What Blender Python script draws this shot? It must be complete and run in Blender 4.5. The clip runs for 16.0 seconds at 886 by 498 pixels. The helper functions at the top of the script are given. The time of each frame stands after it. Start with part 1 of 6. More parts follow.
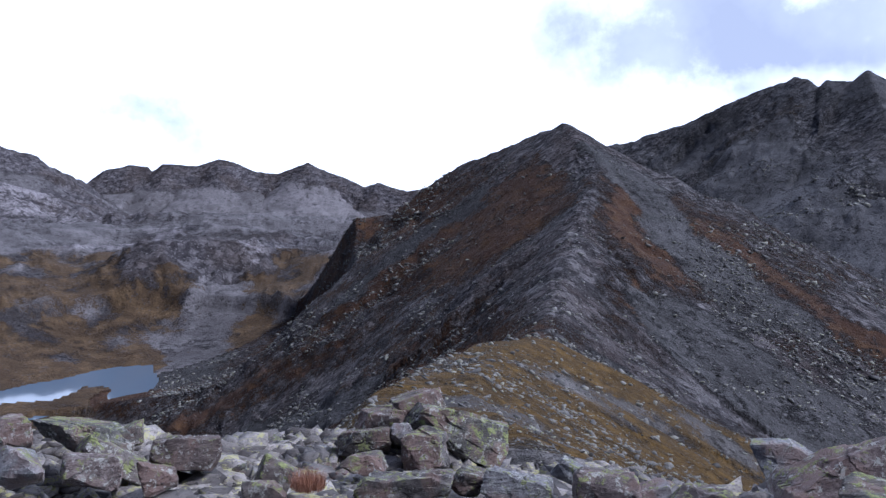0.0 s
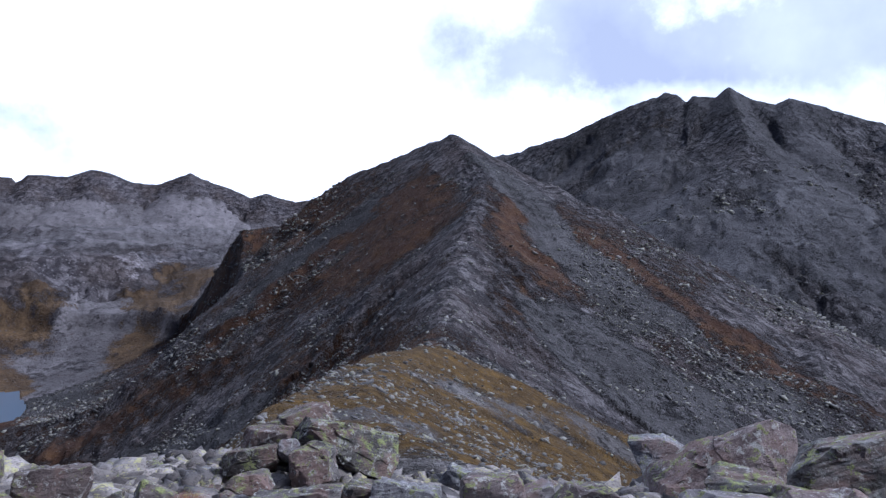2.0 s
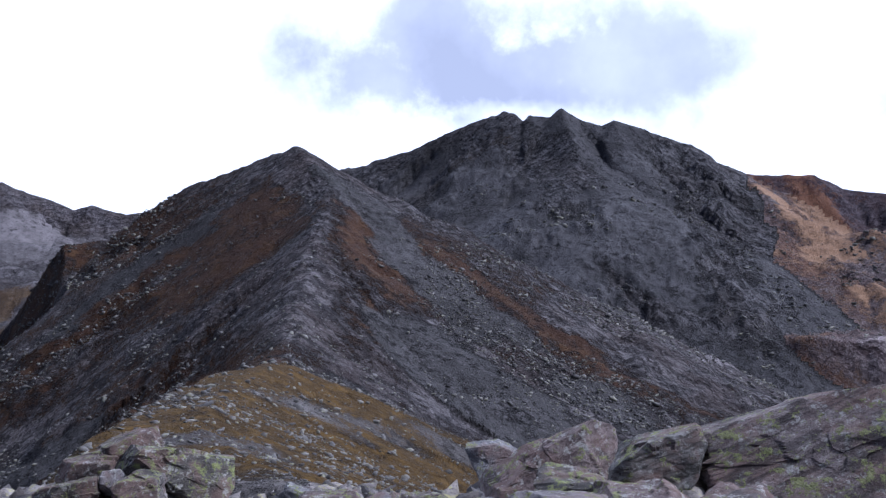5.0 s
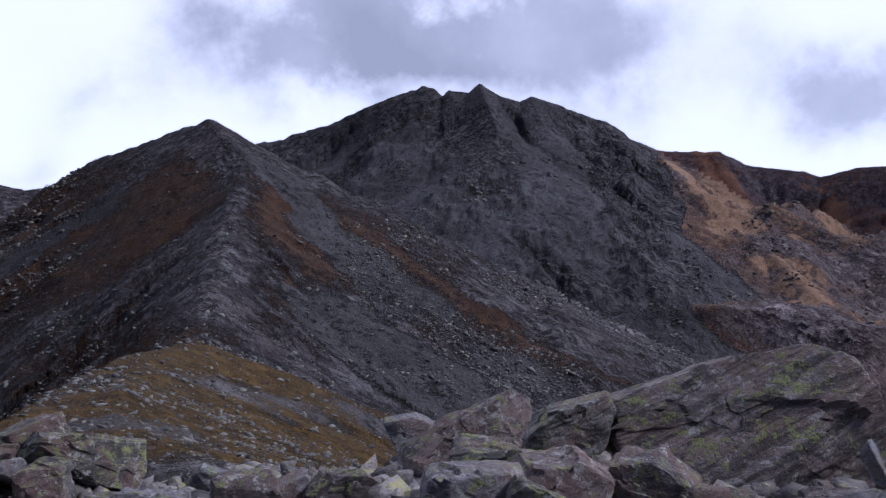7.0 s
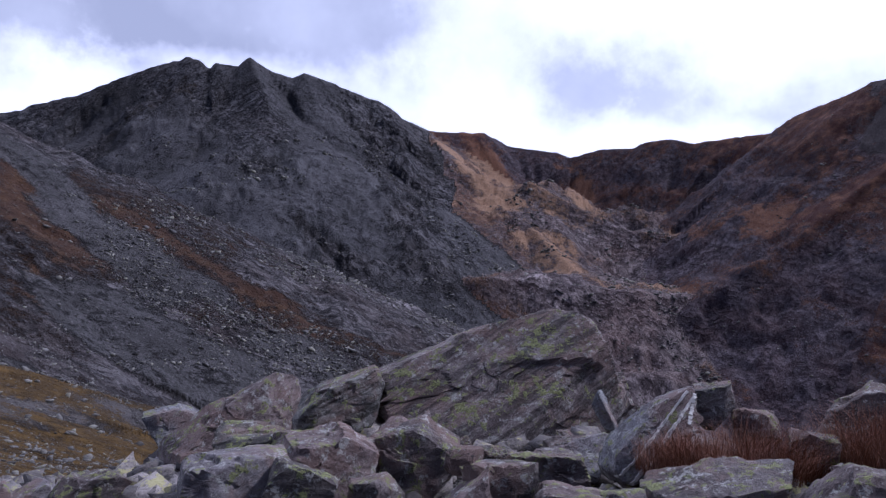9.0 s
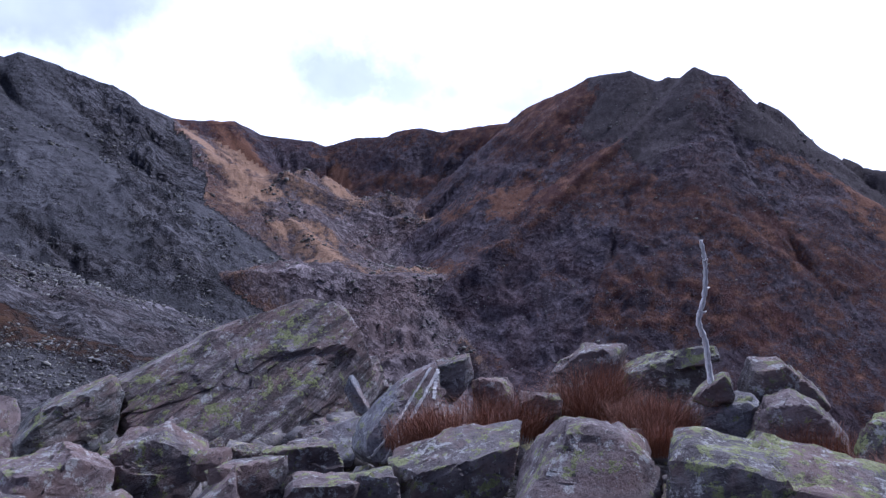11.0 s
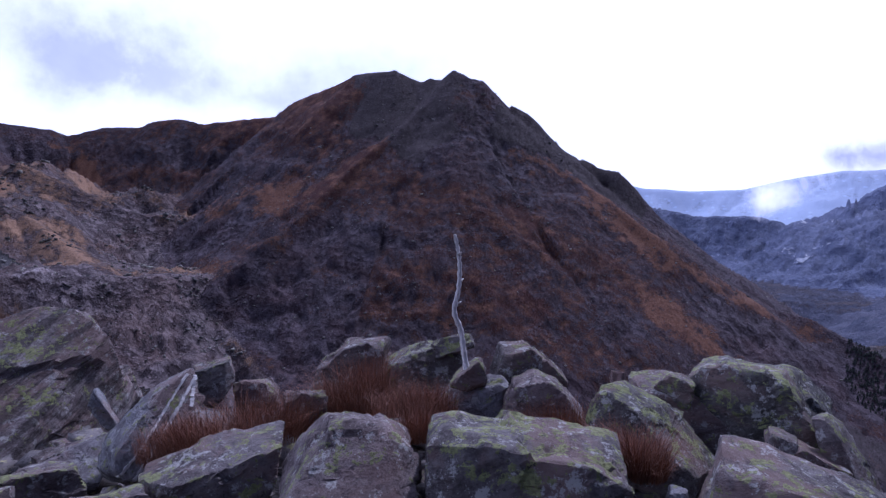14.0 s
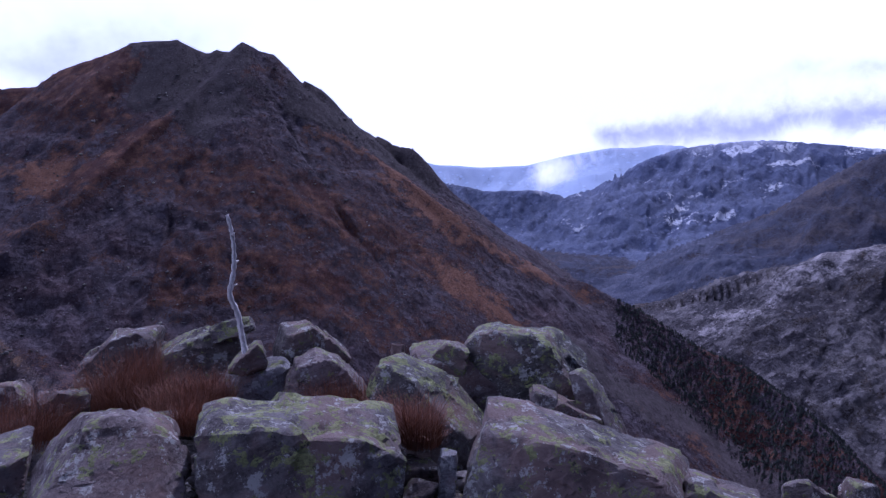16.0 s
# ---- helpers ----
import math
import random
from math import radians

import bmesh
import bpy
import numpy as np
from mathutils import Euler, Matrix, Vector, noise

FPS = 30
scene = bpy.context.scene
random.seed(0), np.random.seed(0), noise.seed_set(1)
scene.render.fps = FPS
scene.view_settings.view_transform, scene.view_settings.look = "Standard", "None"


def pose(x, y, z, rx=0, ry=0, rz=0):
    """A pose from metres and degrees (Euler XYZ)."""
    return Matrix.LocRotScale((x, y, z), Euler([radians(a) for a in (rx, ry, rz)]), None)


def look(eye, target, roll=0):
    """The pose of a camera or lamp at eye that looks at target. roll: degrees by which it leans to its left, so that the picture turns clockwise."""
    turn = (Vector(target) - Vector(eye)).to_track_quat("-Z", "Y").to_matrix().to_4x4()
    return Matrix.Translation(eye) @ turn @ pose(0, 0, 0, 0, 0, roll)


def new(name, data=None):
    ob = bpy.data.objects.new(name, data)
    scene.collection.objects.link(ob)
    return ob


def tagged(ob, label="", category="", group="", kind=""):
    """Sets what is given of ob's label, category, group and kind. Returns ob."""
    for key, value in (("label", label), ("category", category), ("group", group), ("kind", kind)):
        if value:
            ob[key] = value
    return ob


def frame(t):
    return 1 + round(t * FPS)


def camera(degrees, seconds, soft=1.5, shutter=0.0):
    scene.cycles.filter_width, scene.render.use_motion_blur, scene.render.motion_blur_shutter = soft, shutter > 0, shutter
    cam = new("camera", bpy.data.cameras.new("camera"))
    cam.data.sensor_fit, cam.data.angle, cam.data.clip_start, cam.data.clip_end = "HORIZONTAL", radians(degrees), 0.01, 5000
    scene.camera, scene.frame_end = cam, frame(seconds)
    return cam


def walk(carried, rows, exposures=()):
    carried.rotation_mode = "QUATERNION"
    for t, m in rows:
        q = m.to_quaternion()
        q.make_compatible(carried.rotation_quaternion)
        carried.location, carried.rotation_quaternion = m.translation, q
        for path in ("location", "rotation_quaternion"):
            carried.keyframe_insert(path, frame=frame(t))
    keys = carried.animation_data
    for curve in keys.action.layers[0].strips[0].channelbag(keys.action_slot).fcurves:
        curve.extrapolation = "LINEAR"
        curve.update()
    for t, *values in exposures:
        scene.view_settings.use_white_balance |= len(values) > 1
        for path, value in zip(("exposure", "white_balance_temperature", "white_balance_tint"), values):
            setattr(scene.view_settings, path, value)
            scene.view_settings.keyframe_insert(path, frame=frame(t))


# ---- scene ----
from mathutils.bvhtree import BVHTree

cam = camera(63.00, 16.0, soft=1.35)
PATH = [
    (0.0, pose(-0.000, 0.350, 1.600, 87.50, -1.50, 0.07)),
    (0.5, pose(0.010, 0.350, 1.600, 87.54, -1.19, -1.51)),
    (1.0, pose(0.022, 0.349, 1.600, 87.87, -1.17, -3.63)),
    (1.5, pose(0.038, 0.348, 1.600, 88.26, -0.85, -6.16)),
    (2.0, pose(0.052, 0.346, 1.600, 88.48, -0.81, -8.56)),
    (2.5, pose(0.067, 0.343, 1.600, 88.83, -0.69, -11.09)),
    (3.0, pose(0.080, 0.341, 1.600, 89.42, -0.76, -13.20)),
    (3.5, pose(0.090, 0.338, 1.600, 89.41, -0.23, -14.85)),
    (4.0, pose(0.103, 0.334, 1.600, 89.48, 0.08, -17.12)),
    (4.5, pose(0.114, 0.331, 1.600, 89.67, 0.22, -18.96)),
    (4.7, pose(0.119, 0.329, 1.600, 89.75, -0.10, -19.80)),
    (7.0, pose(0.159, 0.312, 1.600, 87.76, -0.19, -27.01)),
    (7.5, pose(0.192, 0.293, 1.600, 87.94, 0.53, -33.30)),
    (8.0, pose(0.223, 0.270, 1.600, 86.86, 0.43, -39.62)),
    (8.5, pose(0.235, 0.259, 1.600, 86.55, -0.13, -42.21)),
    (9.0, pose(0.245, 0.250, 1.600, 86.06, 0.34, -44.55)),
    (9.5, pose(0.269, 0.224, 1.600, 86.33, 1.03, -50.34)),
    (10.0, pose(0.281, 0.208, 1.600, 84.98, 0.46, -56.00)),
    (10.2, pose(0.289, 0.198, 1.600, 84.85, 0.54, -58.02)),
    (12.3, pose(0.330, 0.116, 1.600, 84.47, 1.82, -70.62)),
    (12.5, pose(0.332, 0.111, 1.600, 84.33, 1.31, -72.31)),
    (13.0, pose(0.334, 0.108, 1.600, 84.01, 1.30, -76.75)),
    (13.5, pose(0.337, 0.107, 1.600, 84.13, 1.20, -79.48)),
    (14.0, pose(0.338, 0.108, 1.600, 84.07, 1.12, -81.59)),
    (14.5, pose(0.341, 0.102, 1.600, 83.38, 1.50, -83.98)),
    (15.0, pose(0.349, 0.064, 1.600, 83.66, 1.70, -89.82)),
    (15.5, pose(0.351, 0.013, 1.600, 83.35, 1.47, -95.01)),
    (16.0, pose(0.349, -0.033, 1.600, 81.96, 1.09, -97.52)),
]

EXPOSURES = [(0, -0.5, 5350, 15), (4.5, -0.5, 5380, 17), (7, -1.2, 5500, 22), (9, -0.95, 5400, 25), (10, -0.55, 5180, 24), (12.5, -0.5, 5100, 26), (13.5, -0.78, 5060, 31), (15, -1.1, 4980, 37), (16, -1.0, 4920, 39)]
walk(cam, PATH, EXPOSURES)

# ---- sky and sun ----
SUN_AZ, SUN_EL = 115.0, 48.0
world = bpy.data.worlds.new("sky")
scene.world = world
world.use_nodes = True


def node_in(tree, kind, **values):
    n = tree.nodes.new(kind)
    for k, val in values.items():
        n.inputs[k.replace("_", " ") if k.replace("_", " ") in n.inputs else k].default_value = val
    return n


def build_sky():
    t = world.node_tree
    t.nodes.clear()
    out, bg = t.nodes.new("ShaderNodeOutputWorld"), t.nodes.new("ShaderNodeBackground")
    sky = t.nodes.new("ShaderNodeTexSky")
    sky.sky_type, sky.sun_disc = "NISHITA", False
    sky.sun_elevation, sky.sun_rotation = radians(SUN_EL), radians(SUN_AZ)
    sky.altitude = 2400
    coord = t.nodes.new("ShaderNodeTexCoord")

    def math_(op, a, b=None, clamp=False):
        n = t.nodes.new("ShaderNodeMath")
        n.operation, n.use_clamp = op, clamp
        for k, x in enumerate((a, b)):
            if x is None:
                continue
            if isinstance(x, (int, float)):
                n.inputs[k].default_value = x
            else:
                t.links.new(x, n.inputs[k])
        return n.outputs[0]

    warp = t.nodes.new("ShaderNodeTexNoise")
    warp.inputs["Scale"].default_value, warp.inputs["Detail"].default_value, warp.inputs["Roughness"].default_value = 3.2, 6, 0.55
    t.links.new(coord.outputs["Generated"], warp.inputs["Vector"])
    sub = t.nodes.new("ShaderNodeVectorMath")
    sub.operation = "SUBTRACT"
    sub.inputs[1].default_value = (0.5, 0.5, 0.5)
    t.links.new(warp.outputs["Color"], sub.inputs[0])
    sc = t.nodes.new("ShaderNodeVectorMath")
    sc.operation = "SCALE"
    sc.inputs["Scale"].default_value = 0.34
    t.links.new(sub.outputs[0], sc.inputs[0])
    add = t.nodes.new("ShaderNodeVectorMath")
    add.operation = "ADD"
    t.links.new(coord.outputs["Generated"], add.inputs[0])
    t.links.new(sc.outputs[0], add.inputs[1])
    sep = t.nodes.new("ShaderNodeSeparateXYZ")
    t.links.new(add.outputs[0], sep.inputs[0])
    az = math_("MULTIPLY", math_("ARCTAN2", sep.outputs[0], sep.outputs[1]), 180 / math.pi)
    el = math_("MULTIPLY", math_("ARCSINE", sep.outputs[2]), 180 / math.pi)
    shade = None
    # grey undersides of the clouds: bearing, elevation, half width, half height, weight
    for a, e, w, h, k in CLOUDS:
        p = math_("DIVIDE", math_("SUBTRACT", az, a), w)
        q = math_("DIVIDE", math_("SUBTRACT", el, e), h)
        d = math_("ADD", math_("MULTIPLY", p, p), math_("MULTIPLY", q, q))
        g = math_("MULTIPLY", math_("POWER", 2.718, math_("MULTIPLY", d, -0.75)), 1.1 * k)
        shade = g if shade is None else math_("ADD", shade, g)
    fine = t.nodes.new("ShaderNodeTexNoise")
    fine.inputs["Scale"].default_value, fine.inputs["Detail"].default_value, fine.inputs["Roughness"].default_value = 6.0, 7, 0.62
    t.links.new(coord.outputs["Generated"], fine.inputs["Vector"])
    shade = math_("MULTIPLY", shade, math_("MAXIMUM", math_("ADD", math_("MULTIPLY", fine.outputs[0], 3.2), -0.7), 0.0))
    soft = t.nodes.new("ShaderNodeMapRange")
    soft.interpolation_type = "SMOOTHSTEP"
    t.links.new(shade, soft.inputs[0])
    soft.inputs[1].default_value, soft.inputs[2].default_value = 0.0, 2.1
    shade = math_("MULTIPLY", soft.outputs[0], math_("ADD", math_("MULTIPLY", warp.outputs[0], 1.3), 0.2), True)
    mix = t.nodes.new("ShaderNodeMix")
    mix.data_type = "RGBA"
    t.links.new(shade, mix.inputs[0])
    side = t.nodes.new("ShaderNodeVectorMath")
    side.operation = "DOT_PRODUCT"
    t.links.new(coord.outputs["Generated"], side.inputs[0])
    side.inputs[1].default_value = (math.sin(radians(GLOW_AZ)), math.cos(radians(GLOW_AZ)), -0.8)
    glow = t.nodes.new("ShaderNodeMapRange")
    glow.interpolation_type = "SMOOTHSTEP"
    t.links.new(side.outputs["Value"], glow.inputs[0])
    for k, val in enumerate((-0.6, -0.05, 0.0, 1.0)):
        glow.inputs[k + 1].default_value = val
    lit = t.nodes.new("ShaderNodeMix")
    lit.data_type = "RGBA"
    t.links.new(glow.outputs[0], lit.inputs[0])
    lit.inputs[6].default_value, lit.inputs[7].default_value = CLOUD_DIM, CLOUD_LIT
    t.links.new(lit.outputs[2], mix.inputs[6])
    mix.inputs[7].default_value = CLOUD_GREY
    blue = t.nodes.new("ShaderNodeMix")
    blue.data_type = "RGBA"
    blue.inputs[0].default_value = 0.82
    gain = t.nodes.new("ShaderNodeVectorMath")
    gain.operation = "SCALE"
    gain.inputs["Scale"].default_value = 0.1
    t.links.new(sky.outputs[0], gain.inputs[0])
    t.links.new(gain.outputs[0], blue.inputs[6])
    t.links.new(mix.outputs[2], blue.inputs[7])
    t.links.new(blue.outputs[2], bg.inputs["Color"])
    bg.inputs["Strength"].default_value = 1.0
    t.links.new(bg.outputs[0], out.inputs[0])


GLOW_AZ = 48
CLOUD_DIM = (0.185, 0.21, 0.30, 1)
CLOUD_LIT, CLOUD_GREY = (2.66, 2.74, 3.0, 1), (0.98, 1.04, 1.24, 1)
CLOUDS = [
    (58.5, 8.6, 6.0, 3.0, 0.9),
    (74.0, 7.5, 6.0, 3.0, 0.8),
    (21.0, 13.5, 12.0, 5.0, 1.3),
    (34.0, 13.0, 8.0, 4.5, 1.1),
    (15.4, 12.0, 3.6, 4.0, 0.4),
    (-19.6, 5.4, 5.4, 2.0, 1.3),
    (-28.9, 8.7, 6.3, 1.1, 0.7),
    (-29.5, 4.5, 5.8, 1.8, 0.9),
    (17.1, 14.1, 8.5, 6.7, 0.9),
    (29.0, 14.8, 11.7, 4.9, 0.85),
    (1.2, 9.5, 4.0, 2.7, 0.7),
    (-3.1, 3.8, 2.7, 1.8, 0.6),
    (36.9, 10.5, 4.0, 4.0, 0.7),
    (57.4, 8.5, 3.6, 2.7, 0.8),
    (60.4, 8.0, 4.9, 1.6, 0.25),
    (64.0, 5.8, 3.1, 1.3, 0.25),
    (59.4, 8.1, 4.0, 1.6, 0.3),
    (57.7, 9.2, 9.0, 4.0, 0.8),
    (114.5, 0.9, 4.9, 1.2, 0.8),
    (123.6, 1.9, 6.7, 1.3, 0.7),
    (107.0, 0.9, 2.7, 0.9, 0.3),
    (68.7, 6.2, 2.7, 1.1, 0.5),
    (128.4, 1.7, 4.5, 1.3, 0.5),
]
build_sky()
sun = new("sun", bpy.data.lights.new("sun", "SUN"))
sun.data.energy, sun.data.angle, sun.data.color = 4.2, radians(4), (1.0, 0.95, 0.88)
sun.matrix_world = look(Vector((math.sin(radians(SUN_AZ)) * math.cos(radians(SUN_EL)), math.cos(radians(SUN_AZ)) * math.cos(radians(SUN_EL)), math.sin(radians(SUN_EL)))) * 3000, (0, 0, 0))


# ---- materials ----
def material(name):
    m = bpy.data.materials.new(name)
    m.use_nodes = True
    t = m.node_tree
    return m, t, t.nodes["Principled BSDF"]


class Nodes:
    """Short ways to lay shader nodes."""
    def __init__(self, tree):
        self.t = tree

    def put(self, sock, x):
        if x is None:
            return
        if isinstance(x, (int, float)):
            sock.default_value = x
        elif isinstance(x, tuple):
            sock.default_value = x if len(x) == 4 or sock.type == "VECTOR" else (*x, 1)
        else:
            self.t.links.new(x, sock)

    def pos(self):
        return self.t.nodes.new("ShaderNodeNewGeometry").outputs["Position"]

    def noise(self, vec, scale, detail=4, rough=0.55, distort=0.0):
        n = self.t.nodes.new("ShaderNodeTexNoise")
        self.put(n.inputs["Vector"], vec)
        n.inputs["Scale"].default_value, n.inputs["Detail"].default_value = scale, detail
        n.inputs["Roughness"].default_value, n.inputs["Distortion"].default_value = rough, distort
        return n.outputs[0]

    def voronoi(self, vec, scale, feature="F1", out=0):
        n = self.t.nodes.new("ShaderNodeTexVoronoi")
        n.feature = feature
        self.put(n.inputs["Vector"], vec)
        n.inputs["Scale"].default_value = scale
        return n.outputs[out]

    def attr(self, name):
        n = self.t.nodes.new("ShaderNodeAttribute")
        n.attribute_name = name
        return n.outputs["Fac"]

    def calc(self, op, a, b=None, clamp=False):
        n = self.t.nodes.new("ShaderNodeMath")
        n.operation, n.use_clamp = op, clamp
        self.put(n.inputs[0], a)
        self.put(n.inputs[1], b)
        return n.outputs[0]

    def ramp(self, x, a, b, lo=0.0, hi=1.0):
        n = self.t.nodes.new("ShaderNodeMapRange")
        n.interpolation_type = "SMOOTHSTEP"
        for k, val in enumerate((x, a, b, lo, hi)):
            self.put(n.inputs[k], val)
        return n.outputs[0]

    def mix(self, f, a, b, blend="MIX"):
        n = self.t.nodes.new("ShaderNodeMix")
        n.data_type, n.blend_type = "RGBA", blend
        self.put(n.inputs[0], f)
        self.put(n.inputs[6], a)
        self.put(n.inputs[7], b)
        return n.outputs[2]

    def stretch(self, vec, scale, turn=(0, 0, 0)):
        n = self.t.nodes.new("ShaderNodeMapping")
        self.put(n.inputs["Vector"], vec)
        n.inputs["Scale"].default_value, n.inputs["Rotation"].default_value = scale, [radians(a) for a in turn]
        return n.outputs[0]

    def tilt(self, vec, scale, turn):
        """Turned first, then stretched."""
        n = self.t.nodes.new("ShaderNodeMapping")
        n.vector_type = "TEXTURE"
        self.put(n.inputs["Vector"], vec)
        n.inputs["Scale"].default_value, n.inputs["Rotation"].default_value = [1 / a for a in scale], [radians(a) for a in turn]
        return n.outputs[0]

    def bump(self, height, strength, dist, normal=None):
        n = self.t.nodes.new("ShaderNodeBump")
        n.inputs["Strength"].default_value, n.inputs["Distance"].default_value = strength, dist
        self.put(n.inputs["Height"], height)
        if normal is not None:
            self.put(n.inputs["Normal"], normal)
        return n.outputs[0]


def land_material(name, rock, rock_light, scree, grass, grass_dry, grain, relief=1.0, crisp=1.0):
    """Layered crag, scree and alpine turf, mixed by the land's own weights. grain: metres of the rock's blocks."""
    m, t, b = material(name)
    n = Nodes(t)
    p = n.pos()
    sep = t.nodes.new("ShaderNodeSeparateXYZ")
    t.links.new(p, sep.inputs[0])
    comb = t.nodes.new("ShaderNodeCombineXYZ")
    for k in range(2):
        n.put(comb.inputs[k], n.calc("MULTIPLY", sep.outputs[k], 0.42))
    n.put(comb.inputs[2], n.attr("strata"))
    lay = comb.outputs[0]
    big = n.noise(p, 0.07 / grain, 5, 0.6)
    mid = n.noise(p, 0.5 / grain, 6, 0.66)
    fine = n.noise(p, 2.6 / grain, 5, 0.72)
    beds = n.noise(lay, 0.30 / grain, 7, 0.68, 0.3)
    thin = n.noise(lay, 1.1 / grain, 5, 0.65, 0.2)
    v = t.nodes.new("ShaderNodeTexVoronoi")
    n.put(v.inputs["Vector"], p)
    v.inputs["Scale"].default_value = 1.7 / grain
    vs = t.nodes.new("ShaderNodeSeparateColor")
    t.links.new(v.outputs["Color"], vs.inputs[0])
    s_tone, s_dist = vs.outputs[0], v.outputs["Distance"]
    stones = n.calc("MULTIPLY", n.ramp(s_dist, 0.42, 0.25), n.ramp(n.calc("ADD", s_tone, n.calc("MULTIPLY", mid, 0.5)), 0.98, 1.06))
    blocks = t.nodes.new("ShaderNodeTexVoronoi")
    blocks.distance = "CHEBYCHEV"
    wob = t.nodes.new("ShaderNodeVectorMath")
    wob.operation = "MULTIPLY_ADD"
    wn = t.nodes.new("ShaderNodeTexNoise")
    wn.inputs["Scale"].default_value, wn.inputs["Detail"].default_value = 0.5 / grain, 4
    t.links.new(p, wn.inputs["Vector"])
    t.links.new(wn.outputs["Color"], wob.inputs[0])
    wob.inputs[1].default_value = (1.2 * grain,) * 3
    t.links.new(n.stretch(lay, (1.3, 1.3, 1.1)), wob.inputs[2])
    t.links.new(wob.outputs[0], blocks.inputs["Vector"])
    blocks.inputs["Scale"].default_value = 0.8 / grain
    bs = t.nodes.new("ShaderNodeSeparateColor")
    t.links.new(blocks.outputs["Color"], bs.inputs[0])
    b_tone, b_dist = bs.outputs[0], blocks.outputs["Distance"]
    # bare rock: pale and dark beds, cracks between
    tone = n.calc("ADD", n.calc("ADD", n.calc("MULTIPLY", beds, 0.34), n.calc("ADD", n.calc("MULTIPLY", thin, 0.22), n.calc("MULTIPLY", n.calc("SUBTRACT", b_tone, 0.05), 0.13))), n.calc("ADD", n.calc("MULTIPLY", mid, 0.2), n.calc("MULTIPLY", fine, 0.16)))
    c_rock = n.mix(n.ramp(tone, 0.43, 0.62), tuple((1 - 0.25 * crisp) * a for a in rock), rock_light)
    c_rock = n.mix(n.ramp(big, 0.42, 0.62, 0, 0.55), c_rock, tuple(0.62 * a + 0.45 * g for a, g in zip(rock, grass)))
    c_rock = n.mix(n.ramp(n.calc("ADD", thin, n.calc("MULTIPLY", fine, 0.3)), 0.56, 0.48, 0, 0.5 * crisp), c_rock, tuple(0.5 * a for a in rock))
    c_rock = n.mix(n.ramp(b_dist, 0.42, 0.56, 0, 0.65 * crisp), c_rock, tuple(0.42 * a for a in rock))
    c_rock = n.mix(n.calc("MULTIPLY", stones, 0.55), c_rock, tuple(1.35 * a for a in rock_light))
    # loose stones
    s_val = n.calc("ADD", n.calc("ADD", n.calc("MULTIPLY", s_tone, 0.22), n.calc("MULTIPLY", fine, 0.55)), n.calc("ADD", n.calc("MULTIPLY", mid, 0.25), n.calc("MULTIPLY", n.attr("streak"), 0.4)))
    c_scree = n.mix(n.ramp(s_val, 0.25, 0.8), tuple(0.62 * a for a in scree), tuple(1.3 * a for a in scree))
    c_scree = n.mix(n.ramp(n.calc("ADD", n.calc("MULTIPLY", big, 0.7), n.calc("MULTIPLY", beds, 0.5)), 0.5, 0.72, 0, 0.7), c_scree, tuple(0.5 * a for a in scree))
    c_scree = n.mix(n.calc("MULTIPLY", stones, 0.5), c_scree, tuple(0.9 * a for a in rock_light))
    # turf, worn through to stones here and there
    c_grass = n.mix(n.ramp(n.calc("ADD", n.noise(p, 0.28 / grain, 5, 0.62), n.calc("MULTIPLY", n.attr("dry"), 0.5)), 0.42, 0.70), grass, grass_dry)
    c_grass = n.mix(n.ramp(fine, 0.36, 0.66, 0.0, 0.6), c_grass, tuple(0.42 * a for a in grass))
    c_grass = n.mix(n.ramp(n.calc("ADD", thin, n.calc("MULTIPLY", stones, 0.3)), 0.60, 0.68, 0, 0.45), c_grass, tuple(0.6 * a for a in rock_light))
    jag = n.calc("ADD", n.calc("ADD", n.calc("MULTIPLY", n.calc("SUBTRACT", mid, 0.5), 1.5), n.calc("MULTIPLY", n.calc("SUBTRACT", beds, 0.5), 0.9)), n.calc("MULTIPLY", n.calc("SUBTRACT", fine, 0.5), 1.3))
    k_scree = n.ramp(n.calc("ADD", n.attr("scree"), n.calc("MULTIPLY", jag, 0.8)), 0.34, 0.66)
    k_grass = n.ramp(n.calc("ADD", n.attr("turf"), jag), 0.30, 0.68)
    col = n.mix(k_grass, n.mix(k_scree, c_rock, c_scree), c_grass)
    k_pale = n.ramp(n.calc("ADD", n.attr("pale"), n.calc("MULTIPLY", jag, 0.9)), 0.35, 0.7)
    col = n.mix(k_pale, col, n.mix(n.ramp(tone, 0.42, 0.6), tuple(0.6 * a for a in rock_light), tuple(min(1.75 * a, 0.42) for a in rock_light)))
    k_snow = n.ramp(n.calc("ADD", n.attr("snow"), n.calc("ADD", n.calc("MULTIPLY", n.calc("SUBTRACT", mid, 0.5), 1.2), n.calc("MULTIPLY", n.calc("SUBTRACT", fine, 0.5), 1.2))), 0.52, 0.66)
    col = n.mix(k_snow, col, (0.6, 0.63, 0.70))
    t.links.new(col, b.inputs["Base Color"])
    b.inputs["Roughness"].default_value = 0.92
    b.inputs["Specular IOR Level"].default_value = 0.15
    hard = n.calc("MULTIPLY", n.calc("SUBTRACT", 1.0, n.calc("MULTIPLY", k_scree, 0.8), True), n.calc("SUBTRACT", 1.0, n.calc("MULTIPLY", k_grass, 0.8)))
